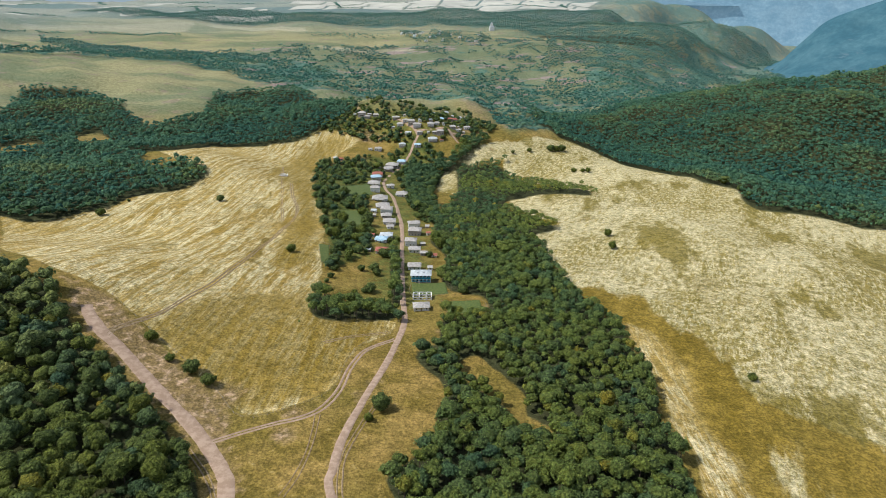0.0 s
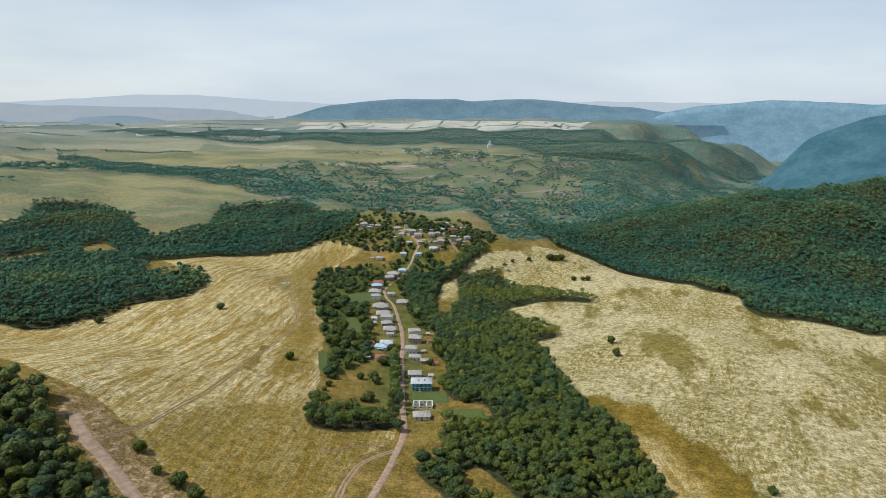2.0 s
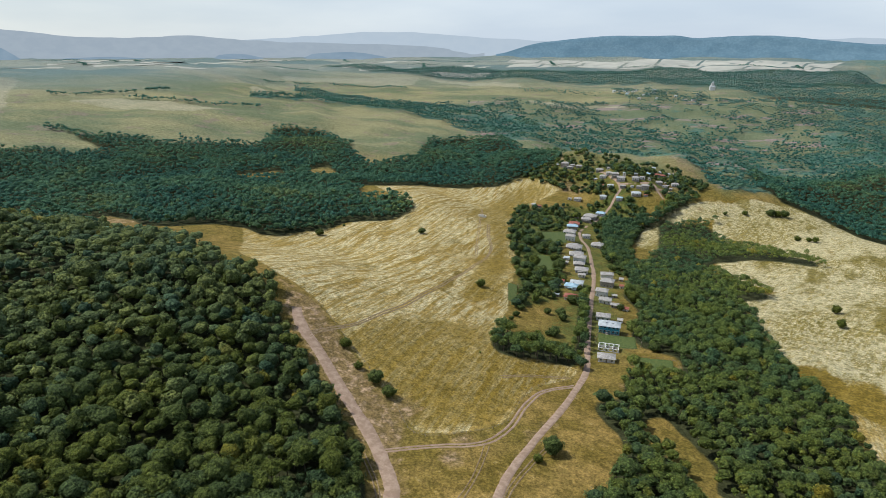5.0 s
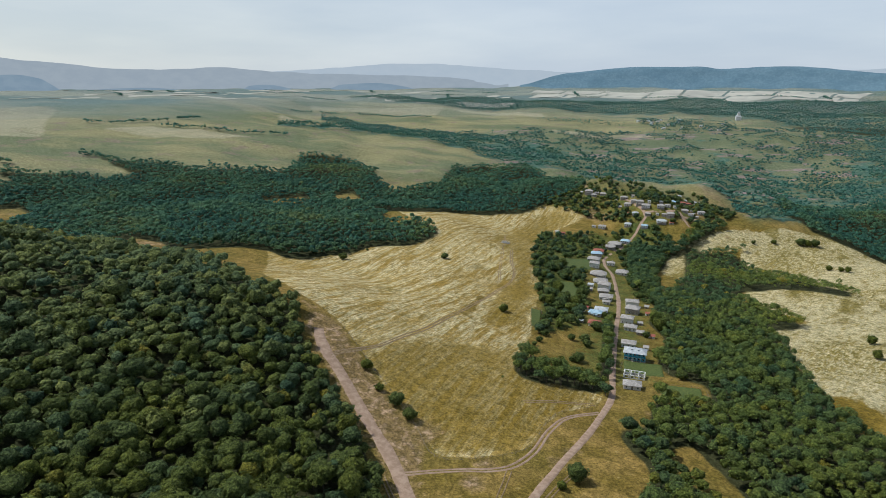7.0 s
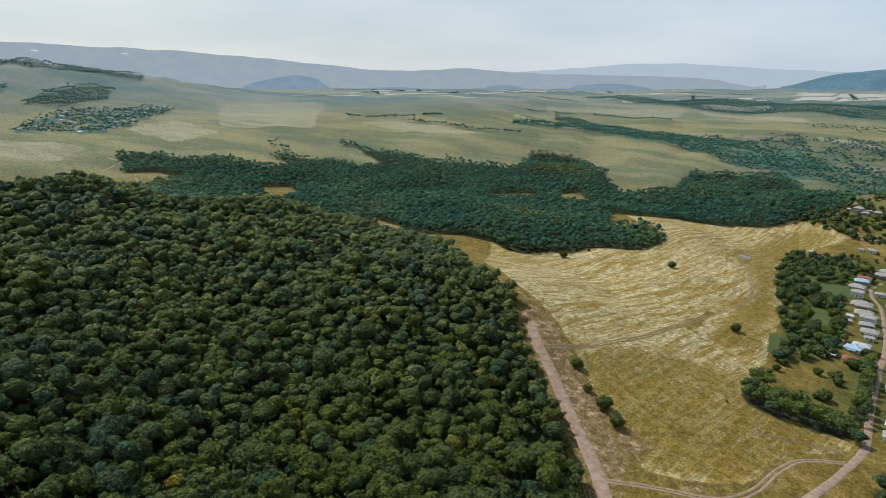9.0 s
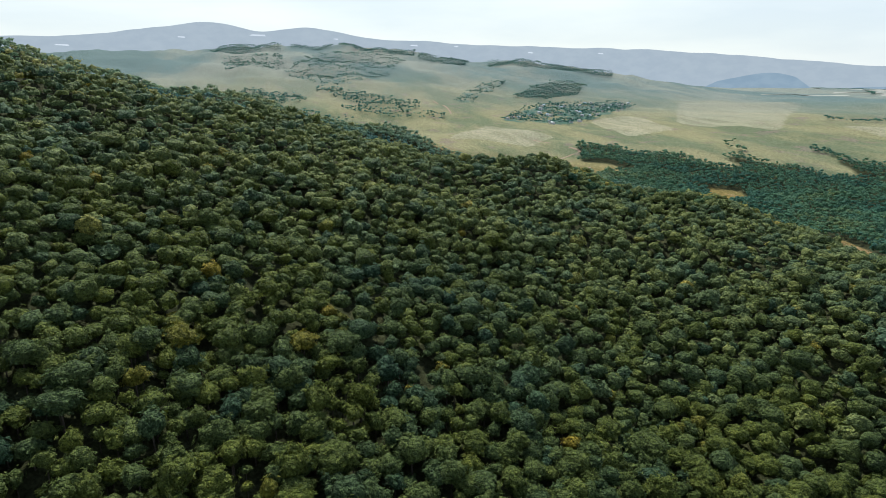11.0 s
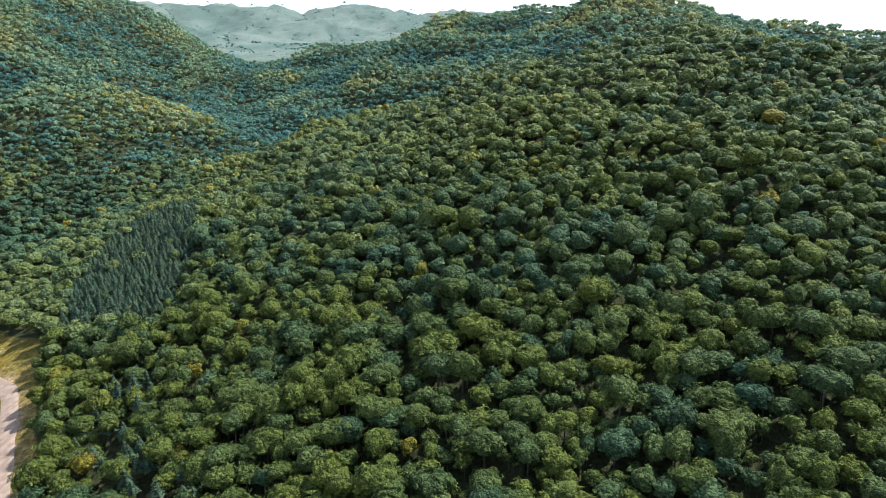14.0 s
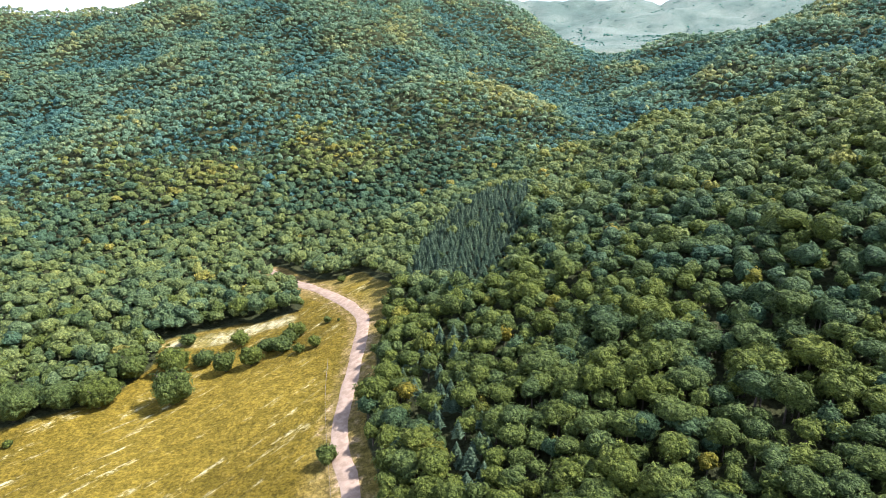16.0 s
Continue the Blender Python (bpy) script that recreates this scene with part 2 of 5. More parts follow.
LOWER_STREET = [(-22, 434, 10.9, 0), (-24, 481, 10.5, 0), (-16, 474, 5.2, 0), (-28, 499, 10.8, 0), (-26, 533, 12.5, 0), (-28, 557,
    12.5, 0), (-50, 469, 11.7, 3), (-51, 517, 12.2, 1), (-54, 502, 11.4, 2), (-52, 563, 13.2, 0), (-50, 547, 7.0, 0),
    (-58, 601, 12.9, 0), (-57, 585, 11.4, 0), (-64, 622, 15.7, 0), (-70, 653, 18.9, 0), (-48, 686, 14.5, 0), (-14, 355,
    11.4, 0)]
UPPER_STREET = [(-78, 682, 11.8, 0), (-83, 715, 15.1, 0), (-84, 749, 14.3, 2), (-85, 776, 14.8, 3), (-63, 712, 9.6, 0), (-69, 816,
    18.6, 0), (-73, 803, 13.7, 0), (-57, 829, 12.6, 2), (-139, 821, 7.1, 3), (-92, 863, 10.6, 0), (-58, 869, 9.8, 1),
    (-36, 864, 9.7, 2), (-15, 875, 13.9, 1), (-51, 895, 9.2, 1)]
HILL_HOUSES = [(-127, 972, 12.7, 0), (-118, 967, 9.1, 0), (-105, 972, 10.0, 0), (-72, 950, 11.5, 0), (-56, 930, 10.4, 0), (-47, 916,
    11.1, 0), (-38, 905, 12.7, 0), (-64, 924, 10.4, 0), (-16, 986, 11.0, 1), (4, 1010, 9.4, 1), (-4, 936, 10.4, 2), (-18,
    905, 11.0, 0), (-9, 910, 7.6, 0), (11, 964, 9.0, 3), (18, 974, 9.1, 3), (27, 1007, 7.5, 1), (14, 916, 9.4, 0), (-4,
    888, 10.8, 0), (-12, 890, 7.5, 0), (-34, 890, 8.3, 0), (36, 930, 10.4, 0), (22, 913, 7.7, 0)]
BLUE_HOUSE = [(-16, 409)]
RUIN = [(-14, 375)]
FIELD_TREES = [(-147, 270, 4.1), (-133, 257, 2.8), (-120, 250, 4.2), (-110, 243, 4.3), (-28, 234, 4.9), (-33, 224, 2.6), (147, 514,
    4.2), (142, 478, 4.4), (159, 266, 3.0), (158, 894, 6.0), (166, 895, 6.0), (175, 897, 6.0), (173, 796, 3.9), (191, 793,
    4.6), (185, 794, 3.9), (333, 707, 5.9), (334, 720, 4.5), (333, 643, 5.5), (337, 672, 4.3), (-117, 440, 4.5), (-215,
    568, 4.1), (-299, 509, 5.1), (-331, 508, 4.0), (-267, 644, 4.0), (-296, 554, 1.8), (126, 885, 4.2), (100, 869, 3.3),
    (-61, 421, 3.0), (-84, 316, 1.0)]
VILLAGE_EDGE_TREES = [(-52, 426, 3.9), (-49, 413, 3.4), (-50, 379, 4.3), (-53, 377, 2.7), (-59, 372, 2.3), (-86, 449, 3.6), (-82, 431, 3.9),
    (-80, 416, 3.4), (-80, 399, 2.5), (-81, 388, 2.0), (-48, 459, 5.1), (-46, 500, 3.5), (-40, 507, 3.0), (-2, 493, 5.9),
    (3, 508, 7.0), (-7, 508, 5.0), (-11, 470, 3.3), (14, 380, 3.5), (-110, 621, 5.5), (-97, 603, 4.7), (-108, 650, 6.3),
    (-92, 499, 6.0), (-84, 522, 7.2), (-73, 518, 6.7), (-72, 548, 6.5), (-94, 548, 6.5), (-82, 587, 5.7)]
CLEARING_TREES = [(39, -177, 5.0), (117, -236, 11.3), (148, -234, 10.7), (144, -258, 9.5), (127, -262, 9.9), (115, -268, 6.4), (102,
    -259, 7.3), (90, -260, 7.1), (104, -287, 7.2), (78, -268, 6.6), (74, -282, 6.3), (61, -264, 4.0), (68, -262, 3.8),
    (76, -275, 5.6), (168, -206, 2.5), (63, -351, 3.7), (60, -289, 2.6), (54, -288, 1.1), (177, -223, 11.6), (162, -232,
    9.8), (132, -290, 5.3), (152, -261, 9.1), (86, -272, 5.1)]
GULLY_WOOD = [(-1288, 2077), (-1052, 1931), (-961, 1977), (-776, 1760), (-697, 1941), (-478, 1841), (-282, 1662), (-269, 1299),
    (-371, 1368), (-569, 1481), (-663, 1498), (-809, 1519), (-984, 1377), (-1150, 1613), (-927, 1510)]
SCRUB_SLOPE = [(-697, 1941), (-428, 2097), (-50, 2196), (226, 2378), (666, 2338), (846, 2356), (1315, 2803), (1384, 2381), (517,
    1028), (401, 1190), (205, 1024), (100, 933), (77, 1108), (-172, 1282), (-380, 1356)]
BELT_A = [(-1206, 2223), (-884, 2180)]
BELT_B = [(-1471, 2135), (-1397, 2189)]
BELT_C = [(-1367, 2210), (-1273, 2183)]
BELT_D = [(-474, 2381), (-223, 2348)]
VILLAGE_FAR = [(-190, 2472), (167, 2475), (176, 2290), (-90, 2197)]
BELT_E = [(-1358, 1119), (-1250, 1277)]
BELT_F = [(-1250, 1309), (-1313, 1464)]
BELT_G = [(-1177, 1184), (-1052, 1198), (-915, 1308)]
BELT_H = [(-804, 909), (-785, 925)]
BELT_M = [(-847, -103), (-877, -62), (-1573, -41)]
PLANTATION = [(-1967, 509), (-2252, 667), (-2363, 915), (-2061, 752), (-1918, 605)]
VALLEY_VILLAGE = [(-1562, 375), (-1751, 484), (-1880, 630), (-1963, 837), (-1922, 918), (-1593, 680), (-1488, 498)]
TREE_BANDS = [[(-1960, -361), (-2018, -304), (-2006, -169), (-1805, -115), (-1744, -178), (-1500, -220)],
    [(-2058, -111), (-2051, -32), (-1940, 70), (-1830, 212), (-1725, 185), (-1768, 48), (-1945, -81)],
    [(-1737, -29), (-1753, 32), (-1697, 121), (-1648, 251), (-1575, 240), (-1595, 113), (-1675, -14)],
    [(-1500, -120), (-1677, -144), (-1608, -42), (-1550, -48)]]
BUSHY_SLOPES = [[(-2780, -522), (-2780, -453), (-2823, -297), (-2632, -235), (-2439, -261), (-2335, -424)],
    [(-2439, -241), (-2854, -135), (-3028, 64), (-2789, 251), (-2370, 150), (-2085, -32), (-2142, -142)],
    [(-1869, 302), (-2228, 461), (-2308, 584), (-2104, 494), (-1809, 342)]]
CREST_WOODS = [[(-3190, -816), (-3226, -659), (-3172, -481), (-3074, -304), (-3032, -301), (-2980, -460), (-2960, -610), (-3020, -770)],
    [(-3172, -266), (-3194, -202), (-3208, -136), (-3238, -68), (-3140, -66), (-3130, -200), (-3110, -261)],
    [(-3229, -41), (-3250, 60), (-3200, 140), (-3200, 277), (-3080, 319), (-2960, 300), (-2990, 190), (-3060, 70), (-3090, -39)],
    [(-3065, 331), (-2930, 394), (-2960, 510), (-3000, 570), (-2760, 500), (-2760, 420), (-2900, 313)],
    [(-3056, 664), (-3030, 770), (-2976, 850), (-2953, 946), (-2900, 1040), (-2674, 1144), (-2600, 1105), (-2680, 990), (-2760, 860), (-2860, 730), (-2870, 630)]]
OLIVE_GROUND = [(106, 338), (135, 314), (147, 287), (151, 248), (171, 229), (196, 219), (260, 190), (260, 120), (90, 140), (97, 163), (101, 211), (109, 275)]
RUT_LINES = [[(-34, 160), (-39, 180), (-40, 198), (-36, 219), (-30, 240)], [(-103, 199), (-91, 185), (-83, 171), (-79, 160)], [(-166, 264), (-164, 273), (-159, 282), (-156, 286)], [(-201, 754), (-165, 604), (-146, 528)], [(-66, 295), (-51, 308), (-32, 320)]]
OLIVE_HEADLAND = [(-209, 710), (-197, 874), (-167, 937), (-134, 896), (-155, 789), (-125, 569), (-95, 424), (-124, 391), (-138, 543), (-164, 631)]
OLIVE_HAY = [(-155, 278), (-146, 311), (-128, 341), (-86, 366), (-77, 329), (-34, 342), (-32, 316), (-50, 280), (-61, 243), (-89, 221), (-124, 249)]
VALLEY_TRACKS = [[(-1256, 375), (-1223, 401)], [(-1106, 383), (-1123, 408), (-1140, 431), (-1173, 423)], [(-986, 392), (-910, 371), (-848, 353)],
    [(-1875, 242), (-1817, 258), (-1740, 269), (-1673, 268)]]
PLOT_A = [(-23, 402), (2, 407), (4, 382), (-21, 380)]
PLOT_B = [(-102, 470), (-94, 471), (-86, 426), (-92, 426)]
PLOT_C = [(-1, 367), (25, 366), (26, 349), (4, 346)]
PLOT_D = [(-119, 680), (-88, 716), (-79, 668), (-106, 637)]
PLOT_E = [(-105, 590), (-84, 601), (-72, 552), (-99, 534)]
HILL_LANE = [(-36, 887), (-41, 901), (-50, 916), (-62, 935), (-73, 948)]
HILL_LANE_B = [(-38, 896), (-20, 897), (5, 903), (13, 889), (22, 874)]
HILL_LANE_C = [(13, 895), (38, 911), (64, 916)]
TAN_FIELDS = [((-1503, 2344), (-977, 2621), (-941, 2324), (-1448, 2253)), ((-944, 2674), (-492, 2498), (-537, 2414), (-934, 2570)),
    ((-1243, 1750), (-817, 1539), (-919, 1501), (-1171, 1644)), ((-430, 2126), (-19, 2111), (-225, 2027), (-355, 2006)),
    ((-1924, 2730), (-1746, 2888), (-1519, 2469), (-1591, 2252)), ((-1564, 612), (-1600, 765), (-1345, 737), (-1278,
    587)), ((-1912, 1044), (-1828, 1416), (-1274, 944), (-1458, 798)), ((-1484, 326), (-1318, 441), (-1195, 352), (-1275,
    198)), ((-1280, 1081), (-1184, 1165), (-928, 1214), (-981, 1089))]
CHAPEL = [(186, 2521)]
STONE_RUIN = [(-189, 700)]
FIELD_FENCE = [(-181, 302), (-157, 282), (-133, 264), (-106, 240), (-89, 222), (-72, 228), (-54, 248), (-51, 278), (-46, 298), (-31,
    317)]
MEADOW_FENCE = [(34, -158), (42, -192), (48, -221), (52, -248)]
BARE_SPOTS = [(-194, 997, 25), (-167, 995, 25), (-142, 1019, 15), (-113, 911, 25), (-95, 901, 20), (30, 931, 22), (56, 923, 18),
    (17, 892, 15), (-140, 813, 14), (-111, 823, 14), (-1, 320, 6), (26, 353, 10), (-191, 707, 8), (68, 872, 8), (-67, 227,
    7), (-39, 245, 6), (-35, 257, 6), (-68, 211, 8), (-100, 237, 14), (-541, 458, 14), (-519, 467, 16), (-495, 463, 18), (-473, 460, 14), (-793, 512, 12), (-817, 545, 14)]

# ---- materials ----
class Nodes:
    """A short hand for building node materials."""
    def __init__(self, name, rough=0.9, spec=0.2):
        self.m = bpy.data.materials.new(name)
        self.m.use_nodes = True
        self.n, self.l = self.m.node_tree.nodes, self.m.node_tree.links
        self.b = self.n["Principled BSDF"]
        self.b.inputs["Roughness"].default_value = rough
        self.b.inputs["Specular IOR Level"].default_value = spec
        self.pos = self.n.new("ShaderNodeNewGeometry").outputs["Position"]

    def put(self, socket, value):
        if hasattr(value, "is_linked"):
            self.l.new(value, socket)
        else:
            socket.default_value = (*value, 1) if isinstance(value, tuple) and len(value) == 3 and socket.type == "RGBA" else value

    def noise(self, scale, detail=4.0, stretch=None, turn=0.0, rough=0.55):
        t = self.n.new("ShaderNodeTexNoise")
        t.inputs["Scale"].default_value, t.inputs["Detail"].default_value, t.inputs["Roughness"].default_value = scale, detail, rough
        p = self.pos
        if stretch:
            k = self.n.new("ShaderNodeMapping")
            k.vector_type = "TEXTURE"
            k.inputs["Scale"].default_value, k.inputs["Rotation"].default_value = stretch, (0, 0, radians(turn))
            self.l.new(p, k.inputs[0])
            p = k.outputs[0]
        self.l.new(p, t.inputs["Vector"])
        return t.outputs[0]

    def cells(self, scale):
        """Rounded clumps: how far from the middle of each, and a chance value for each."""
        t = self.n.new("ShaderNodeTexVoronoi")
        t.inputs["Scale"].default_value = scale
        self.l.new(self.pos, t.inputs["Vector"])
        one = self.n.new("ShaderNodeSeparateColor")
        self.l.new(t.outputs["Color"], one.inputs[0])
        return t.outputs["Distance"], one.outputs[0]

    def ramp(self, value, lo, hi, a=0.0, b=1.0):
        r = self.n.new("ShaderNodeMapRange")
        r.interpolation_type = "SMOOTHSTEP"
        self.l.new(value, r.inputs[0])
        for i, v in zip((1, 2, 3, 4), (lo, hi, a, b)):
            r.inputs[i].default_value = v
        return r.outputs[0]

    def mix(self, fac, a, b, kind="MIX"):
        x = self.n.new("ShaderNodeMix")
        x.data_type, x.blend_type = "RGBA", kind
        self.put(x.inputs["Factor"], fac)
        self.put(x.inputs[6], a)
        self.put(x.inputs[7], b)
        return x.outputs[2]

    def maths(self, op, a, b=0.0):
        x = self.n.new("ShaderNodeMath")
        x.operation = op
        self.put(x.inputs[0], a)
        self.put(x.inputs[1], b)
        return x.outputs[0]

    def attribute(self, name):
        x = self.n.new("ShaderNodeAttribute")
        x.attribute_name = name
        return x

    def bump(self, height, strength, distance):
        x = self.n.new("ShaderNodeBump")
        x.inputs["Strength"].default_value, x.inputs["Distance"].default_value = strength, distance
        self.l.new(height, x.inputs["Height"])
        self.l.new(x.outputs[0], self.b.inputs["Normal"])

    def done(self, colour):
        self.put(self.b.inputs["Base Color"], colour)
        return self.m


def ground_material():
    g = Nodes("upland_grass", 0.95, 0.1)
    cover = g.attribute("cover")
    split = g.n.new("ShaderNodeSeparateColor")
    g.l.new(cover.outputs["Color"], split.inputs[0])
    field, floor, bare = split.outputs
    lots = g.attribute("lot")
    lot, lush = lots.outputs["Color"], lots.outputs["Alpha"]
    parts = g.n.new("ShaderNodeSeparateColor")
    g.l.new(lot, parts.inputs[0])
    dry, upland, plain = parts.outputs
    fine, mid, big = g.noise(0.8, 4, None, 0, 0.75), g.noise(0.06, 6), g.noise(0.011, 5)
    clump = g.noise(0.22, 6, None, 0, 0.65)
    ragged = g.maths("MULTIPLY", g.maths("SUBTRACT", mid, 0.5), 0.6)
    # rough pasture
    pasture = g.mix(g.ramp(mid, 0.35, 0.68), (0.158, 0.112, 0.022), (0.262, 0.176, 0.050))
    pasture = g.mix(g.ramp(big, 0.42, 0.62, 0, 0.7), pasture, (0.140, 0.110, 0.022))
    pasture = g.mix(g.ramp(clump, 0.60, 0.72, 0, 0.6), pasture, (0.30, 0.235, 0.10))
    green = g.mix(g.ramp(mid, 0.35, 0.65), (0.064, 0.082, 0.020), (0.140, 0.130, 0.031))
    pasture = g.mix(g.ramp(g.maths("ADD", lush, g.maths("MULTIPLY", g.maths("SUBTRACT", clump, 0.5), 1.4)), 0.35, 0.85), pasture, green)
    # standing hay: gold, with pale combed streaks of dry seed heads
    hay = g.mix(g.ramp(big, 0.38, 0.60), (0.232, 0.152, 0.028), (0.305, 0.212, 0.058))
    rows = g.noise(1.0, 6, (46, 4.2, 40), 88, 0.7)
    rows2 = g.noise(1.0, 6, (8, 1.3, 30), 86, 0.78)
    pale = g.maths("MULTIPLY", g.ramp(rows, 0.40, 0.57), g.ramp(rows2, 0.39, 0.56))
    swath = g.ramp(g.noise(0.0060, 5, None, 0, 0.6), 0.34, 0.50)
    hay = g.mix(g.maths("MULTIPLY", lush, 0.75), hay, (0.178, 0.122, 0.018))
    hay = g.mix(g.maths("MULTIPLY", g.maths("MULTIPLY", pale, swath), g.ramp(lush, 0.0, 1.0, 1.0, 0.3)), hay, (0.52, 0.445, 0.255))
    # the drier field is bleached nearly white, with olive hollows left in it
    tuft = g.maths("ADD", g.maths("MULTIPLY", g.noise(0.013, 7, (2.1, 1.0, 1), 62, 0.68), 0.72), g.maths("MULTIPLY", clump, 0.28))
    bleached = g.mix(g.ramp(tuft, 0.42, 0.57), (0.205, 0.158, 0.036), (0.41, 0.345, 0.180))
    bleached = g.mix(g.ramp(g.noise(0.55, 6, (3.5, 1, 1), 66, 0.78), 0.47, 0.57, 0, 0.85), bleached, (0.47, 0.405, 0.235))
    bleached = g.mix(g.ramp(g.noise(0.24, 7, (4, 1, 1), 62, 0.78), 0.52, 0.60, 0, 0.80), bleached, (0.235, 0.180, 0.045))
    bleached = g.mix(g.ramp(g.noise(0.022, 7, (2.6, 1, 1), 75, 0.65), 0.54, 0.61, 0, 0.85), bleached, (0.158, 0.122, 0.022))
    olive = g.mix(g.ramp(g.noise(0.05, 7, (3, 1, 1), 70, 0.7), 0.38, 0.62), (0.150, 0.104, 0.014), (0.222, 0.154, 0.028))
    worn = g.ramp(g.maths("ADD", dry, g.maths("MULTIPLY", g.maths("SUBTRACT", g.noise(0.035, 7, (3.5, 1, 1), 72, 0.65), 0.5), 2.4)), 0.34, 0.60)
    hay = g.mix(g.ramp(dry, 0.02, 0.08), hay, g.mix(worn, olive, bleached))
    hay = g.mix(g.ramp(g.noise(0.02, 6), 0.60, 0.70, 0, 0.55), hay, (0.150, 0.110, 0.020))
    c = g.mix(g.ramp(g.maths("ADD", field, ragged), 0.40, 0.60), pasture, hay)
    # the mown meadow by the forest road, greener gold
    meadow = g.mix(g.ramp(big, 0.40, 0.60), (0.122, 0.085, 0.009), (0.172, 0.120, 0.014))
    meadow = g.mix(g.maths("MULTIPLY", g.ramp(g.noise(1.0, 6, (40, 6, 30), 50, 0.7), 0.54, 0.68), g.ramp(clump, 0.42, 0.60)), meadow, (0.42, 0.37, 0.19))
    c = g.mix(g.maths("MULTIPLY", cover.outputs["Alpha"], g.maths("SUBTRACT", 1.0, field)), c, meadow)
    # hill grazing further out, thinner, and greyed in its colour for the haze
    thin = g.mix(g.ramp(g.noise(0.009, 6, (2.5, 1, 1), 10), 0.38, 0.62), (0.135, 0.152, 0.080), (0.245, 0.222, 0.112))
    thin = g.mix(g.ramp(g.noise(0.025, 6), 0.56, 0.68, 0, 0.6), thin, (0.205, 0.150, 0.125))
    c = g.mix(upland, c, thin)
    # thickets of low scrub over the broken slopes, with scarps of pinkish earth
    wild = g.attribute("wild")
    share = g.n.new("ShaderNodeSeparateColor")
    g.l.new(wild.outputs["Color"], share.inputs[0])
    thick, scarp, bleak = share.outputs
    shrubs = g.mix(g.ramp(g.noise(0.07, 6, None, 0, 0.7), 0.38, 0.62), (0.052, 0.112, 0.092), (0.098, 0.165, 0.112))
    spread = g.maths("ADD", g.noise(0.016, 7, None, 0, 0.68), g.maths("MULTIPLY", thick, 0.23))
    broken = g.mix(g.ramp(g.noise(0.02, 7, (2.2, 1, 1), 20, 0.65), 0.53, 0.61), g.mix(0.6, c, (0.112, 0.142, 0.080)), (0.245, 0.190, 0.168))
    c = g.mix(scarp, c, broken)
    cut = g.mix(g.ramp(g.noise(0.03, 5, (3, 1, 1), 12), 0.38, 0.62), (0.275, 0.250, 0.160), (0.375, 0.335, 0.220))
    c = g.mix(g.ramp(g.maths("ADD", wild.outputs["Alpha"], g.maths("MULTIPLY", ragged, 0.9)), 0.36, 0.64, 0, 0.65), c, cut)
    c = g.mix(g.maths("MULTIPLY", g.ramp(thick, 0.02, 0.2), g.ramp(spread, 0.66, 0.76)), c, shrubs)
    # trodden, stony earth beside the tracks
    earth = g.mix(g.ramp(g.noise(0.25, 6), 0.45, 0.72), (0.190, 0.130, 0.055), (0.42, 0.29, 0.19))
    c = g.mix(g.ramp(g.maths("ADD", bare, g.maths("MULTIPLY", g.maths("SUBTRACT", clump, 0.5), 0.9)), 0.30, 0.75, 0, 0.85), c, earth)
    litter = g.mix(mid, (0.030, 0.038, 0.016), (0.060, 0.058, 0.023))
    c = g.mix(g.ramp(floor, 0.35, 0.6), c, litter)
    # the wide plain: steppe and pale stubble, haze painted in as blue-grey
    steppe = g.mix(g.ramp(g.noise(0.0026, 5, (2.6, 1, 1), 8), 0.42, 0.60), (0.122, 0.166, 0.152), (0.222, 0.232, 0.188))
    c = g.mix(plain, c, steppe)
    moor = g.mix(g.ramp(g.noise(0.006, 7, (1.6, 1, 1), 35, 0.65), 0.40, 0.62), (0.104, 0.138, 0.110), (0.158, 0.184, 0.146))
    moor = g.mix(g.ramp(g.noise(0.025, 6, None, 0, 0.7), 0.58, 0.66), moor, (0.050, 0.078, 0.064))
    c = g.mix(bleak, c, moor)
    grain = g.mix(g.ramp(fine, 0.34, 0.66), (0.62, 0.62, 0.60), (1.38, 1.38, 1.40))
    grain = g.mix(1.0, grain, g.mix(g.ramp(clump, 0.36, 0.64), (0.76, 0.78, 0.74), (1.24, 1.22, 1.26)), "MULTIPLY")
    g.bump(g.maths("ADD", fine, g.maths("MULTIPLY", clump, 3.0)), 0.8, 0.8)
    return g.done(g.mix(1.0, c, grain, "MULTIPLY"))


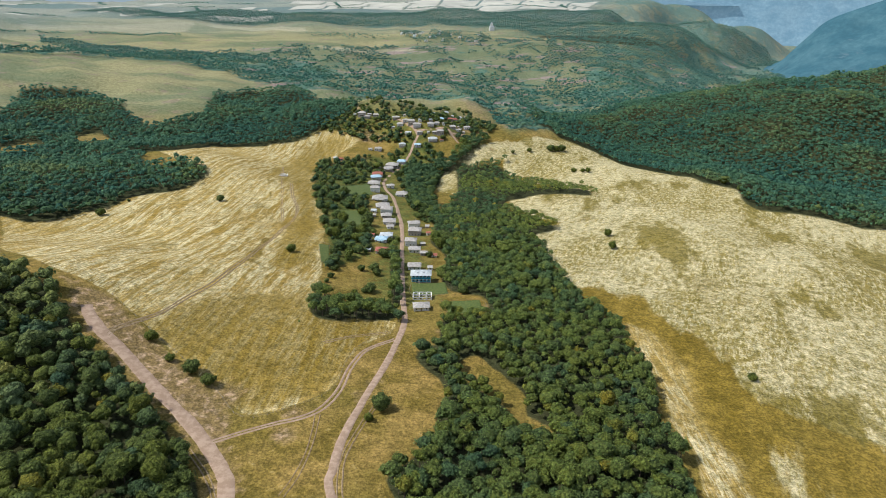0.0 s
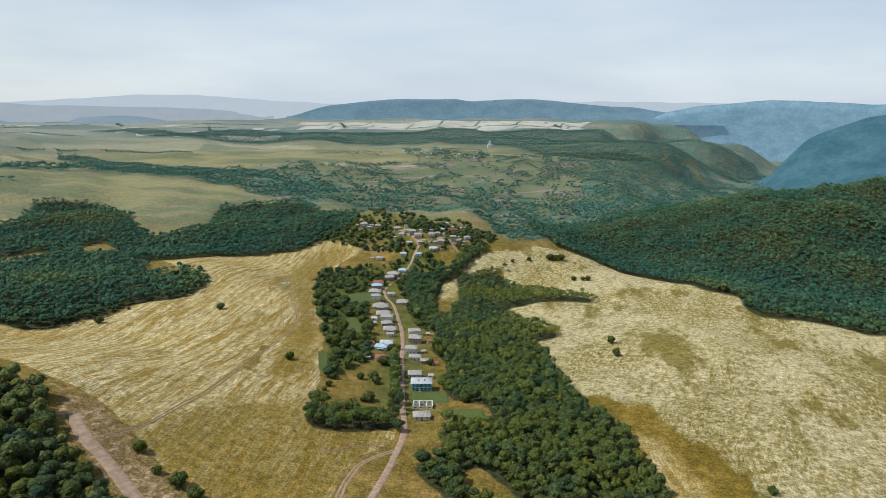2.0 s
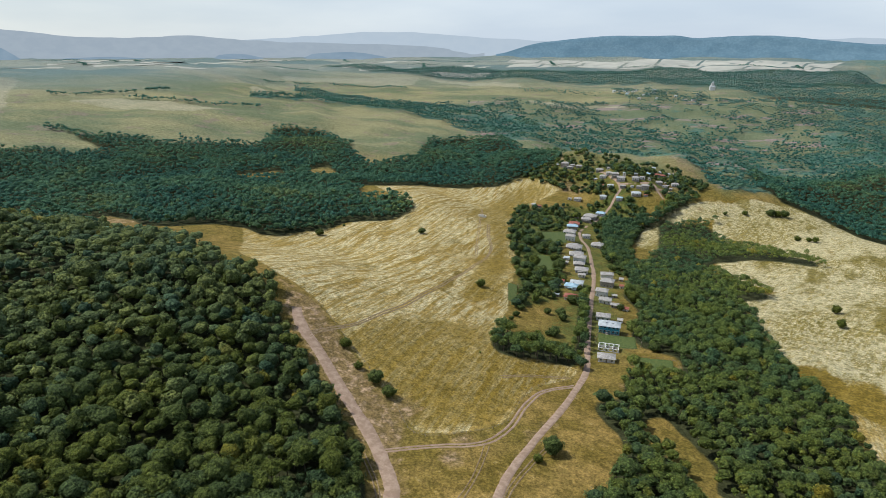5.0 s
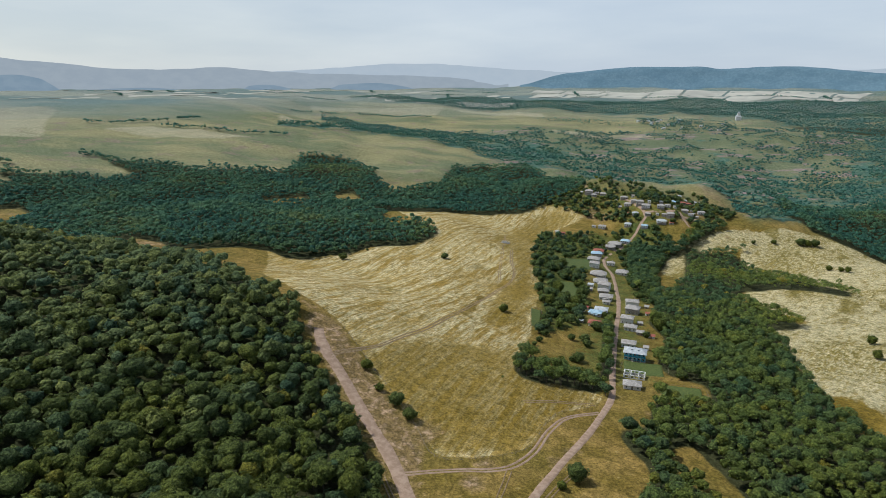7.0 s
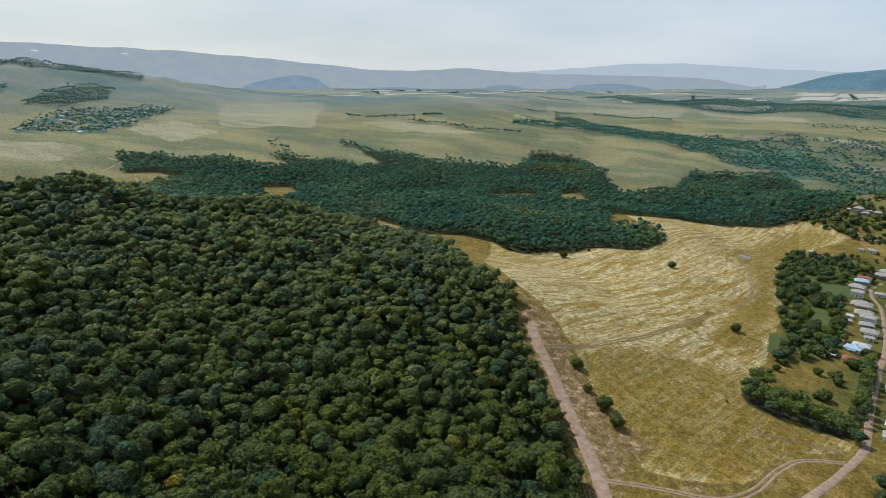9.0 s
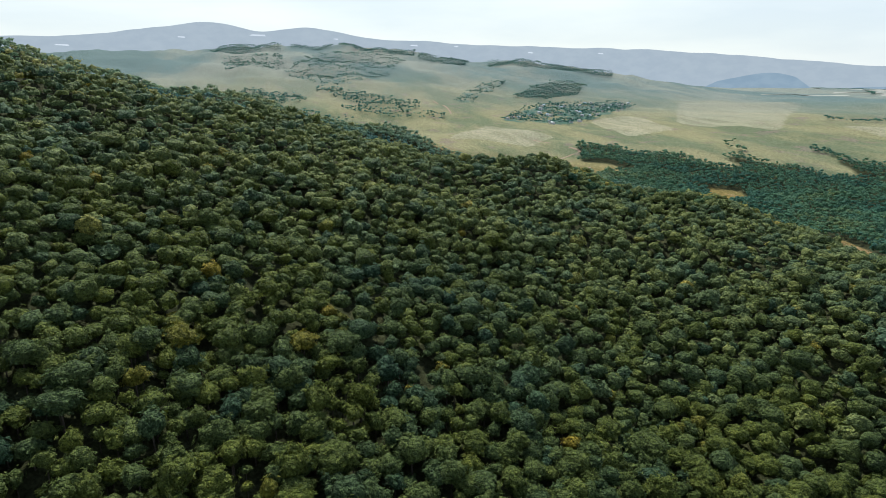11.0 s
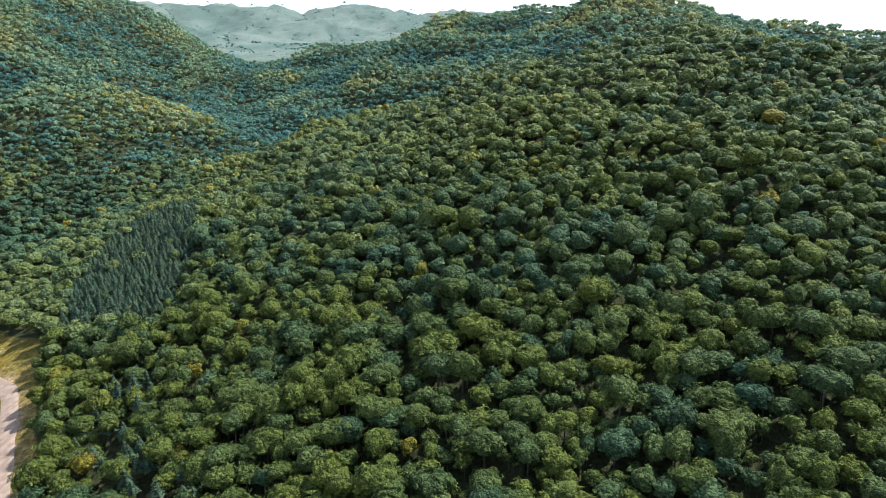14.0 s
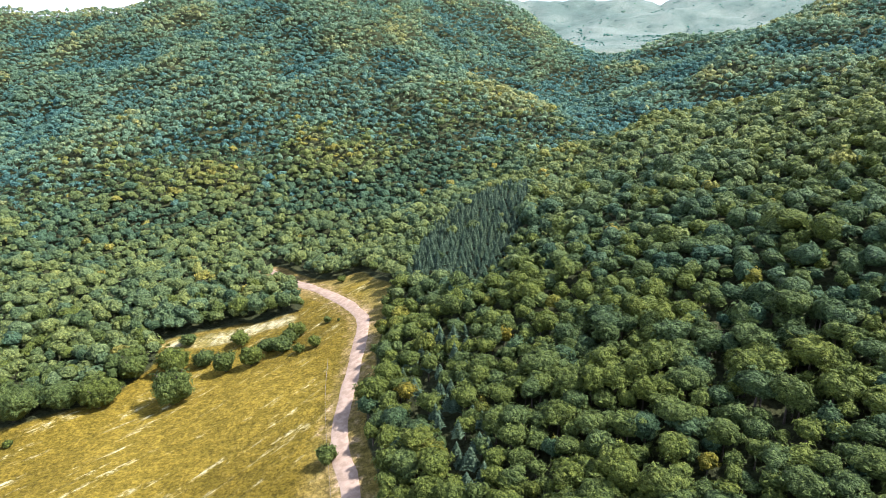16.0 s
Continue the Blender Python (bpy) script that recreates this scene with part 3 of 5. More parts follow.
def leaf_material(name, dark, light, warm, soft=0.22, open_share=0.46, clump=0.75, spray=2.3):
    """Foliage: the tint goes from blue-green through green to yellow; the leaves stand in rounded clumps of smaller sprays, let some light through, and leave gaps."""
    g = Nodes(name, 0.65, 0.10)
    tint = g.attribute("tint").outputs["Fac"]
    isle = g.n.new("ShaderNodeNewGeometry").outputs["Random Per Island"]
    c = g.mix(g.ramp(tint, 0.05, 0.60), dark, light)
    c = g.mix(g.ramp(tint, 0.62, 1.0), c, warm)
    c = g.mix(1.0, c, g.mix(isle, (0.80, 0.83, 0.80), (1.20, 1.17, 1.10)), "MULTIPLY")
    bough, bough_chance = g.cells(clump)
    sprig, sprig_chance = g.cells(spray)
    c = g.mix(1.0, c, g.mix(bough_chance, (0.76, 0.80, 0.80), (1.24, 1.20, 1.12)), "MULTIPLY")
    c = g.mix(1.0, c, g.mix(sprig_chance, (0.52, 0.56, 0.56), (1.50, 1.46, 1.36)), "MULTIPLY")
    twig = g.noise(3.2, 2, None, 0, 0.7)
    g.bump(g.maths("SUBTRACT", g.maths("MULTIPLY", bough, -1.0), g.maths("MULTIPLY", sprig, 0.42)), 1.0, 1.15 / clump)
    through_leaf = g.n.new("ShaderNodeBsdfTranslucent")
    g.l.new(c, through_leaf.inputs[0])
    both = g.n.new("ShaderNodeMixShader")
    both.inputs[0].default_value = soft
    g.l.new(g.b.outputs[0], both.inputs[1])
    g.l.new(through_leaf.outputs[0], both.inputs[2])
    last = both.outputs[0]
    if open_share > 0:
        gap = g.n.new("ShaderNodeMixShader")
        g.l.new(g.maths("GREATER_THAN", twig, open_share), gap.inputs[0])
        g.l.new(g.n.new("ShaderNodeBsdfTransparent").outputs[0], gap.inputs[1])
        g.l.new(last, gap.inputs[2])
        last = gap.outputs[0]
    g.l.new(last, g.n["Material Output"].inputs[0])
    return g.done(c)


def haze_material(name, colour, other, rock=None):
    """Far ranges: the summer haze is painted into their colour and into a glow of their own."""
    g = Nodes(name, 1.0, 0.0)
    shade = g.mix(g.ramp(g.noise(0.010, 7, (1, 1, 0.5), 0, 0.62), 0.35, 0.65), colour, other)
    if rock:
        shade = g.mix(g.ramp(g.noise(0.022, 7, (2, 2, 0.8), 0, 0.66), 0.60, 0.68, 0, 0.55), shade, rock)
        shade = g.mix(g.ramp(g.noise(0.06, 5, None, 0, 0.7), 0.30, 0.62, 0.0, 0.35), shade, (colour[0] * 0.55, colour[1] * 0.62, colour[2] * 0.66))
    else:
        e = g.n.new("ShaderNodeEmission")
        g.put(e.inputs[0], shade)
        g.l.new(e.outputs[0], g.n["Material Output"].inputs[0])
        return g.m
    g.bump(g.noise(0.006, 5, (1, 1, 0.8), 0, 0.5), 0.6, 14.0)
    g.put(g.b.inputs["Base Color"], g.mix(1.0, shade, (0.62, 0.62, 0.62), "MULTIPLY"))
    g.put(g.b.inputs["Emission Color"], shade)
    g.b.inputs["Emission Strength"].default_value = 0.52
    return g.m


def gravel_material():
    g = Nodes("gravel_road", 0.95, 0.15)
    c = g.mix(g.ramp(g.noise(0.35, 6), 0.35, 0.7), (0.262, 0.178, 0.122), (0.372, 0.266, 0.192))
    c = g.mix(g.ramp(g.noise(2.5, 4), 0.55, 0.75, 0, 0.5), c, (0.43, 0.32, 0.24))
    g.bump(g.noise(3.0, 5), 0.5, 0.1)
    return g.done(c)


def plain_material(name, colour, other, scale=1.5, rough=0.85, metal=0.0, spec=0.3, bump=0.15):
    g = Nodes(name, rough, spec)
    g.b.inputs["Metallic"].default_value = metal
    n = g.noise(scale, 5)
    g.bump(n, 0.4, bump)
    return g.done(g.mix(g.ramp(n, 0.35, 0.7), colour, other))


GROUND = ground_material()
GRAVEL = gravel_material()
LEAF = leaf_material("broad_leaves", (0.050, 0.092, 0.054), (0.116, 0.138, 0.028), (0.230, 0.186, 0.025))
LEAF_VALLEY = leaf_material("gully_leaves", (0.074, 0.130, 0.066), (0.158, 0.198, 0.048), (0.280, 0.246, 0.042))
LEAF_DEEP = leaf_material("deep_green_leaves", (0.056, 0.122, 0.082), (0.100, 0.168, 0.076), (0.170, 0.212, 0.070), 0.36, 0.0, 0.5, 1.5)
# the next five leaf colours carry distance haze, paler and bluer farther out
LEAF_SLOPE_HAZE = leaf_material("hazed_slope_leaves", (0.098, 0.200, 0.190), (0.188, 0.275, 0.178), (0.345, 0.340, 0.140), 0.40, 0.0, 0.42, 1.2)
LEAF_HALF_HAZE = leaf_material("half_hazed_leaves", (0.072, 0.122, 0.074), (0.168, 0.194, 0.062), (0.280, 0.240, 0.052), 0.24, 0.0, 0.6, 1.8)
LEAF_HAZE_BLUE = leaf_material("haze_blue_leaves", (0.058, 0.148, 0.118), (0.094, 0.188, 0.118), (0.165, 0.222, 0.098), 0.36, 0.0, 0.42, 1.2)
LEAF_FAR_HAZE = leaf_material("haze_teal_leaves", (0.054, 0.150, 0.138), (0.076, 0.184, 0.154), (0.118, 0.200, 0.138), 0.36, 0.0, 0.4, 1.0)
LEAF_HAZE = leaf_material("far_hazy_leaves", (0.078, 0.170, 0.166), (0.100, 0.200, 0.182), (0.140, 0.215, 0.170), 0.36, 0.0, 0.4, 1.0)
# broad-leaf colours darkened a little: shade inside the crown put into the colour
LEAF_CORE = leaf_material("shade_dark_inner_leaves", (0.046, 0.084, 0.050), (0.108, 0.128, 0.026), (0.210, 0.170, 0.024), 0.2, 0.0)
NEEDLES = leaf_material("pine_needles", (0.068, 0.108, 0.078), (0.094, 0.132, 0.084), (0.125, 0.155, 0.085), 0.32, 0.0, 1.1, 3.0)
EARTH = plain_material("bare_earth", (0.170, 0.115, 0.055), (0.30, 0.215, 0.125), 0.8)
BARK = plain_material("bark", (0.06, 0.045, 0.03), (0.13, 0.10, 0.075), 3.0)
PLASTER = plain_material("whitewashed_plaster", (0.62, 0.60, 0.56), (0.78, 0.76, 0.71))
PLASTER_BLUE = plain_material("turquoise_paint", (0.05, 0.30, 0.42), (0.08, 0.38, 0.50))
STONE = plain_material("rough_stone", (0.26, 0.23, 0.20), (0.42, 0.38, 0.33), 1.2)
ROOF_GREY = plain_material("weathered_slate_sheet", (0.265, 0.240, 0.215), (0.405, 0.375, 0.345), 0.8)
ROOF_WHITE = plain_material("bright_sheet_metal", (0.36, 0.375, 0.38), (0.48, 0.495, 0.50), 0.6, 0.55)
ROOF_BLUE = plain_material("pale_blue_sheet_metal", (0.27, 0.39, 0.47), (0.38, 0.50, 0.57), 0.6, 0.55)
ROOF_RUST = plain_material("rusty_sheet_metal", (0.24, 0.075, 0.05), (0.34, 0.13, 0.09), 0.7)
TIMBER = plain_material("grey_timber", (0.14, 0.11, 0.08), (0.26, 0.22, 0.17), 2.0)
GLASS = plain_material("window_glass", (0.03, 0.04, 0.05), (0.06, 0.07, 0.08), 0.5, 0.08, 0.0, 0.6, 0.0)
CROP = plain_material("vegetable_rows", (0.052, 0.080, 0.016), (0.105, 0.120, 0.030), 0.9)
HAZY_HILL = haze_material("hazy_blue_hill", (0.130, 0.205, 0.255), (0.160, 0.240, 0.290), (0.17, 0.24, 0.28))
HAZY_RANGE = haze_material("haze_lilac_range", (0.372, 0.410, 0.450), (0.400, 0.436, 0.470))
HAZY_FAINT = haze_material("haze_faint_range", (0.500, 0.550, 0.600), (0.520, 0.565, 0.610))
HAZY_SPUR = haze_material("haze_blue_wooded_spur", (0.050, 0.118, 0.150), (0.080, 0.160, 0.190), (0.15, 0.20, 0.225))
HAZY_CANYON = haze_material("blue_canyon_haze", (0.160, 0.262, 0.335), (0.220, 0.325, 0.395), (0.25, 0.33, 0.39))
HAZY_BUTTE = haze_material("haze_blue_butte", (0.250, 0.320, 0.385), (0.285, 0.352, 0.412))
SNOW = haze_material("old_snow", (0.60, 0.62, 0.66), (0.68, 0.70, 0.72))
STUBBLE = plain_material("pale_stubble", (0.34, 0.335, 0.29), (0.44, 0.42, 0.355), 0.01, 1.0, 0, 0.0, 0.0)

# ---- geometry helpers ----
def raw_mesh(name, verts, tris, materials=(), slots=None, tint=None):
    """A mesh from arrays of vertices and triangles (or quads)."""
    me = bpy.data.meshes.new(name)
    verts, tris = np.asarray(verts, np.float32), np.asarray(tris, np.int32)
    n = tris.shape[1]
    me.vertices.add(len(verts))
    me.vertices.foreach_set("co", verts.ravel())
    me.loops.add(tris.size)
    me.loops.foreach_set("vertex_index", tris.ravel())
    me.polygons.add(len(tris))
    me.polygons.foreach_set("loop_start", np.arange(0, tris.size, n, dtype=np.int32))
    for m in materials:
        me.materials.append(m)
    if slots is not None:
        me.polygons.foreach_set("material_index", np.asarray(slots, np.int32))
    if tint is not None:
        me.attributes.new("tint", "FLOAT", "POINT").data.foreach_set("value", np.asarray(tint, np.float32))
    me.update(calc_edges=True)
    return me


def inside(x, y, outline):
    """Which of the points lie in the outline."""
    got = np.zeros(np.shape(x), bool)
    px, py = outline[-1]
    for qx, qy in outline:
        if py != qy:
            got ^= ((qy > y) != (py > y)) & (x < (px - qx) * (y - qy) / (py - qy) + qx)
        px, py = qx, qy
    return got


def soft_inside(x, y, outline):
    """How far inside the outline, 0 to 1, with a soft edge as wide as the ground mesh is coarse."""
    e = 1.2 + 0.0065 * np.hypot(x, y)
    near = (x > min(p[0] for p in outline) - 40) & (x < max(p[0] for p in outline) + 40) & (y > min(p[1] for p in outline) - 40) & (y < max(p[1] for p in outline) + 40)
    got = np.zeros(np.shape(x))
    xs, ys, es = x[near], y[near], e[near]
    total = 0.0
    for dx in (-1, -0.5, 0, 0.5, 1):
        for dy in (-1, -0.5, 0, 0.5, 1):
            total = total + inside(xs + dx * es, ys + dy * es, outline)
    got[near] = total / 25
    return got


def line_distance(x, y, line):
    d = np.full(np.shape(x), 1e9)
    for (ax, ay), (bx, by) in zip(line, line[1:]):
        d = np.minimum(d, segment_tent(x, y, (ax, ay, 0), (bx, by, 0))[1])
    return d


def wobble(x, y, size, amount, seed):
    return x + amount * lumps(x, y, size, seed), y + amount * lumps(x, y, size, seed + 50)


# ---- where the woods stand ----
HILL_WOOD = HILL_WOOD_EDGE + [(-520, 420), (-900, 380), (-1020, 200), (-1150, 50), (-1200, -300), (-1050, -900), (-800, -1650), (-300, -1600), (100, -1800), (400, -1900),
                              (1200, -1750), (1900, -1300), (1500, -500), (900, -250), (500, -190), (300, -190)] + BACK_EDGE + [(4, -90), (-34, 0), (-68, 90)]
RIGHT_WOOD = RIGHT_WOOD_EDGE + [(800, 480), (1500, 500), (1500, 1500), (700, 1500), (300, 1300), (150, 1100)]
GLADES = [PALE_STRIP, GLADE_A, GLADE_B, GLADE_C, LEFT_GLADE_A, LEFT_GLADE_B, LEFT_GLADE_C, LEFT_GLADE_D]


def wood_cover(x, y):
    """0 in the open, up to 1 in closed woodland."""
    wx, wy = wobble(x, y, 60, 4, 20)
    got = np.zeros(np.shape(x))
    r = np.hypot(x, y)
    yaw = np.degrees(np.arctan2(-x, y))
    # broken scrub on the slopes past the village, and belts of trees on the steppe
    scrub = lumps(x, y, 170, 31) + 0.9 * lumps(x, y, 60, 32) + 0.7 * lumps(x, y, 420, 33)
    high = np.clip((r - 1150) / 1000, 0, 1)
    got = np.where(inside(wx, wy, SCRUB_SLOPE) & (scrub > -0.65 + 1.1 * high), 0.8, got)
    got = np.where(inside(x, y, GULLY_WOOD) & (scrub > -1.1), 0.8, got)
    dots = lumps(x, y, 45, 34) + lumps(x, y, 110, 35)
    for band in TREE_BANDS:
        got = np.where(inside(x, y, band) & (dots > -0.35), 0.7, got)
    for slope in BUSHY_SLOPES:
        got = np.where(inside(x, y, slope) & (np.abs(np.sin(x * 12.9898 + y * 78.233)) * 43758.5 % 1 < 0.34 + 0.2 * dots), 0.7, got)
    for crest in CREST_WOODS:
        got = np.where(inside(x, y, crest), 0.8, got)
    got = np.where((inside(x, y, VALLEY_VILLAGE) | inside(x, y, VILLAGE_FAR)) & (dots > -0.1), 0.7, got)
    got = np.where((yaw < -9) & (yaw > -32) & (r > 1150) & (r < 2700) & (scrub > -0.5), 0.8, got)
    got = np.where(inside(x, y, PLANTATION), 0.8, got)
    got = np.where(inside(wx, wy, HILL_WOOD), 1.0, got)
    got = np.where(inside(wx, wy, VALLEY_WOOD), 1.0, got)
    got = np.where(inside(*wobble(wx, wy, 150, 13, 24), LEFT_WOOD), 1.0, got)
    got = np.where(inside(wx, wy, RIGHT_WOOD), 1.0, got)
    got = np.where(inside(wx, wy, VILLAGE_WOOD), 0.95, got)
    got = np.where(inside(x, y, HEDGE_WOOD) | inside(x, y, ROADSIDE_WOOD), 1.0, got)
    got = np.where(inside(x, y, FAR_WOOD), 1.0, got)
    for g in GLADES:
        cx, cy = np.mean([p[0] for p in g]), np.mean([p[1] for p in g])
        wider = [(cx + (p[0] - cx) * (1 + 4 / (1 + math.hypot(p[0] - cx, p[1] - cy))), cy + (p[1] - cy) * (1 + 4 / (1 + math.hypot(p[0] - cx, p[1] - cy)))) for p in g]
        got = np.where(inside(x, y, wider), 0.0, got)
    got = np.where(line_distance(x, y, FOREST_ROAD) < 9, 0.0, got)
    return got


# ---- ground: one sheet out to the skyline ----
TURNS, STEP = 640, 1.021
rings = [0.0, 6.0]
while rings[-1] < 4850:
    rings.append(rings[-1] * STEP if rings[-1] > 160 else rings[-1] + 3.0)
rings = np.array(rings)
ang = np.linspace(0, 2 * math.pi, TURNS, endpoint=False)
gx = (rings[:, None] * np.cos(ang)).ravel()
gy = (rings[:, None] * np.sin(ang)).ravel()
gz = ground_z(gx, gy)
idx = np.arange(len(rings) * TURNS).reshape(len(rings), TURNS)
nxt = np.roll(idx, -1, axis=1)
quads = np.stack([idx[:-1], idx[1:], nxt[1:], nxt[:-1]], -1).reshape(-1, 4)
ground_mesh = raw_mesh("ground", np.stack([gx, gy, gz], -1), quads, [GROUND])
gr = np.hypot(gx, gy)
cover = np.zeros((len(gx), 4), np.float32)
cover[:, 0] = np.maximum(np.maximum(soft_inside(gx, gy, LEFT_FIELD), soft_inside(gx, gy, RIGHT_FIELD)), soft_inside(gx, gy, PALE_STRIP))
for track in (FIELD_TRACK, FIELD_TRACK_B):
    cover[:, 0] *= 1 - 0.5 * np.exp(-(line_distance(gx, gy, track) / 4.5) ** 2)
cover[:, 3] = np.clip((-gy - 95) / 10, 0, 1) * np.clip((350 - gr) / 10, 0, 1) * np.clip((gx - 40) / 8, 0, 1)
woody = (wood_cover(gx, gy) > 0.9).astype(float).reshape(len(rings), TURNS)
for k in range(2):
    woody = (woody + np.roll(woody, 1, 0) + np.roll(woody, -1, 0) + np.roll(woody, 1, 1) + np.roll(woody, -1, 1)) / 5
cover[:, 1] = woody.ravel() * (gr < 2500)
bare = np.exp(-(line_distance(gx, gy, FOREST_ROAD) / 11) ** 2) * 0.6 + 0.55 * soft_inside(gx, gy, BROWN_VERGE)
for sx, sy, sr in BARE_SPOTS:
    bare = np.maximum(bare, 0.75 * np.exp(-(np.hypot(gx - sx, gy - sy) / sr) ** 2))
for track in (FIELD_TRACK, FIELD_TRACK_B):
    bare = np.maximum(bare, 0.32 * np.exp(-(line_distance(gx, gy, track) / 4.5) ** 2))
bare = np.maximum(bare, 0.42 * np.exp(-(line_distance(gx, gy, MAIN_ROAD) / 7) ** 2))
cover[:, 2] = np.clip(bare, 0, 1)
gyaw = np.degrees(np.arctan2(-gx, gy))
lot = np.zeros((len(gx), 4), np.float32)
lot[:, 0] = np.maximum(soft_inside(gx, gy, RIGHT_FIELD), soft_inside(gx, gy, PALE_STRIP))
edge = line_distance(gx, gy, [(99, 150), (95, 175), (102, 202), (96, 224), (110, 278), (103, 324), (92, 350)])
lot[:, 0] *= np.clip((edge - 8) / 58, 0.12, 1) * (1 - 0.72 * soft_inside(gx, gy, OLIVE_GROUND))
# the greyed grazing and the hazed plain come in with distance
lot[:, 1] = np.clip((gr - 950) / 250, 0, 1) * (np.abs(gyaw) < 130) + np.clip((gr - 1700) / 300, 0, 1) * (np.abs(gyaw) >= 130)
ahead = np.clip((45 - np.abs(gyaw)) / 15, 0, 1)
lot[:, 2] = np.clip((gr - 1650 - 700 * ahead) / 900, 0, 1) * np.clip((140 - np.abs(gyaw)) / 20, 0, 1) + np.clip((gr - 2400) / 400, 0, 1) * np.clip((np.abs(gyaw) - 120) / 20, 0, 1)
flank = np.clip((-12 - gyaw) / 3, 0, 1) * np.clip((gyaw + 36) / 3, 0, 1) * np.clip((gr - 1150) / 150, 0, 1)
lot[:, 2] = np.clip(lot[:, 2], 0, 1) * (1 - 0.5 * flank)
lot[:, 3] = np.maximum(np.maximum(soft_inside(gx, gy, ORCHARD), (soft_inside(gx, gy, OLIVE_HAY) + soft_inside(gx, gy, OLIVE_HEADLAND)) * cover[:, 0]), np.maximum(0.7 * soft_inside(gx, gy, HILL_VILLAGE), soft_inside(gx, gy, VILLAGE_WOOD)))
lot[:, 3] = np.maximum(lot[:, 3], 0.8 * np.exp(-(line_distance(gx, gy, MAIN_ROAD[9:]) / 38) ** 2) * (cover[:, 0] < 0.5))
wild = np.zeros((len(gx), 4), np.float32)
wild[:, 0] = np.clip(soft_inside(gx, gy, SCRUB_SLOPE) * np.clip(1.15 - (gr - 900) / 1500, 0.3, 1) + soft_inside(gx, gy, GULLY_WOOD) + 0.8 * sum(soft_inside(gx, gy, o) for o in BUSHY_SLOPES) + soft_inside(gx, gy, VALLEY_VILLAGE)
                     + soft_inside(gx, gy, FAR_WOOD) + flank, 0, 1)
wild[:, 1] = soft_inside(gx, gy, SCRUB_SLOPE)
wild[:, 3] = np.clip(sum(soft_inside(gx, gy, o) for o in TAN_FIELDS), 0, 1)
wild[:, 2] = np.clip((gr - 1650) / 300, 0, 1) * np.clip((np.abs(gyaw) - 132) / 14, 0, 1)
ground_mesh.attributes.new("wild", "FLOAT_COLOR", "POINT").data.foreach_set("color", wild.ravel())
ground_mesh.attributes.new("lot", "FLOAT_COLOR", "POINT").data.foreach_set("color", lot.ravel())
ground_mesh.attributes.new("cover", "FLOAT_COLOR", "POINT").data.foreach_set("color", cover.ravel())
ground_mesh.polygons.foreach_set("use_smooth", np.ones(len(quads), bool))
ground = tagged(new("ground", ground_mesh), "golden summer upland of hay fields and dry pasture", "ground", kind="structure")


# ---- roads ----
def smooth_line(line, step=3.0):
    """Points along a soft curve through the line's corners."""
    p = [Vector(q) for q in line]
    p = [2 * p[0] - p[1]] + p + [2 * p[-1] - p[-2]]
    out = []
    for a, b, c, d in zip(p, p[1:], p[2:], p[3:]):
        n = max(1, int((c - b).length / step))
        for i in range(n):
            t = i / n
            out.append(0.5 * (2 * b + (c - a) * t + (2 * a - 5 * b + 4 * c - d) * t * t + (3 * b - a - 3 * c + d) * t ** 3))
    out.append(p[-2])
    return np.array([tuple(v) for v in out])


def lane(line, width, offset=0.0, lift=0.22, seed=0, profile=(-1, -0.8, -0.35, 0, 0.35, 0.8, 1), height=(-0.35, 0.0, -0.05, 0.07, -0.05, 0.0, -0.35)):
    """Vertices and quads of a strip that follows the ground along the line, with worn uneven edges."""
    c = smooth_line(line)
    d = np.gradient(c, axis=0)
    d /= np.linalg.norm(d, axis=1)[:, None]
    side = np.stack([d[:, 1], -d[:, 0]], 1)
    g = np.random.default_rng(seed)
    w = width / 2 * (1 + 0.10 * np.convolve(g.normal(size=len(c)), np.ones(5) / 3, "same")[:len(c)])
    drift = 0.25 * np.convolve(g.normal(size=len(c)), np.ones(9) / 4, "same")[:len(c)]
    v = []
    for p, h in zip(profile, height):
        q = c + side * (offset + drift + p * w)[:, None]
        v.append(np.column_stack([q, ground_z(q[:, 0], q[:, 1]) + lift + h]))
    v = np.stack(v, 1)
    n, k = v.shape[:2]
    i = np.arange(n * k).reshape(n, k)
    f = np.stack([i[:-1, :-1], i[:-1, 1:], i[1:, 1:], i[1:, :-1]], -1).reshape(-1, 4)
    return v.reshape(-1, 3), f


def road(name, label, strips, material=GRAVEL):
    verts, faces, n = [], [], 0
    for v, f in strips:
        verts.append(v)
        faces.append(f + n)
        n += len(v)
    me = raw_mesh(name, np.concatenate(verts), np.concatenate(faces), [material])
    me.polygons.foreach_set("use_smooth", np.ones(len(me.polygons), bool))
    return tagged(new(name, me), label, "road", kind="structure")


RUT = dict(profile=(-1, -0.5, 0.5, 1), height=(-0.25, 0, 0, -0.25))
road("road_main", "pale pink gravel village road", [lane(MAIN_ROAD, 4.1, seed=1)])
road("road_forest", "pink gravel road along the edge of the wood", [lane(FOREST_ROAD, 6.6, seed=2)])
road("road_link", "worn earth track joining the two roads", [lane(LINK_TRACK, 1.3, -0.95, seed=3, **RUT), lane(LINK_TRACK, 1.3, 0.95, seed=4, **RUT)])
road("road_hill_lane", "dusty lane between the hill houses", [lane(HILL_LANE, 4.0, seed=7), lane(HILL_LANE_B, 4.5, seed=8), lane(HILL_LANE_C, 4.0, seed=9)])
road("road_valley_track", "pale earth tracks across the far pasture", [lane(l, 5.0, seed=20 + i) for i, l in enumerate(VALLEY_TRACKS)])
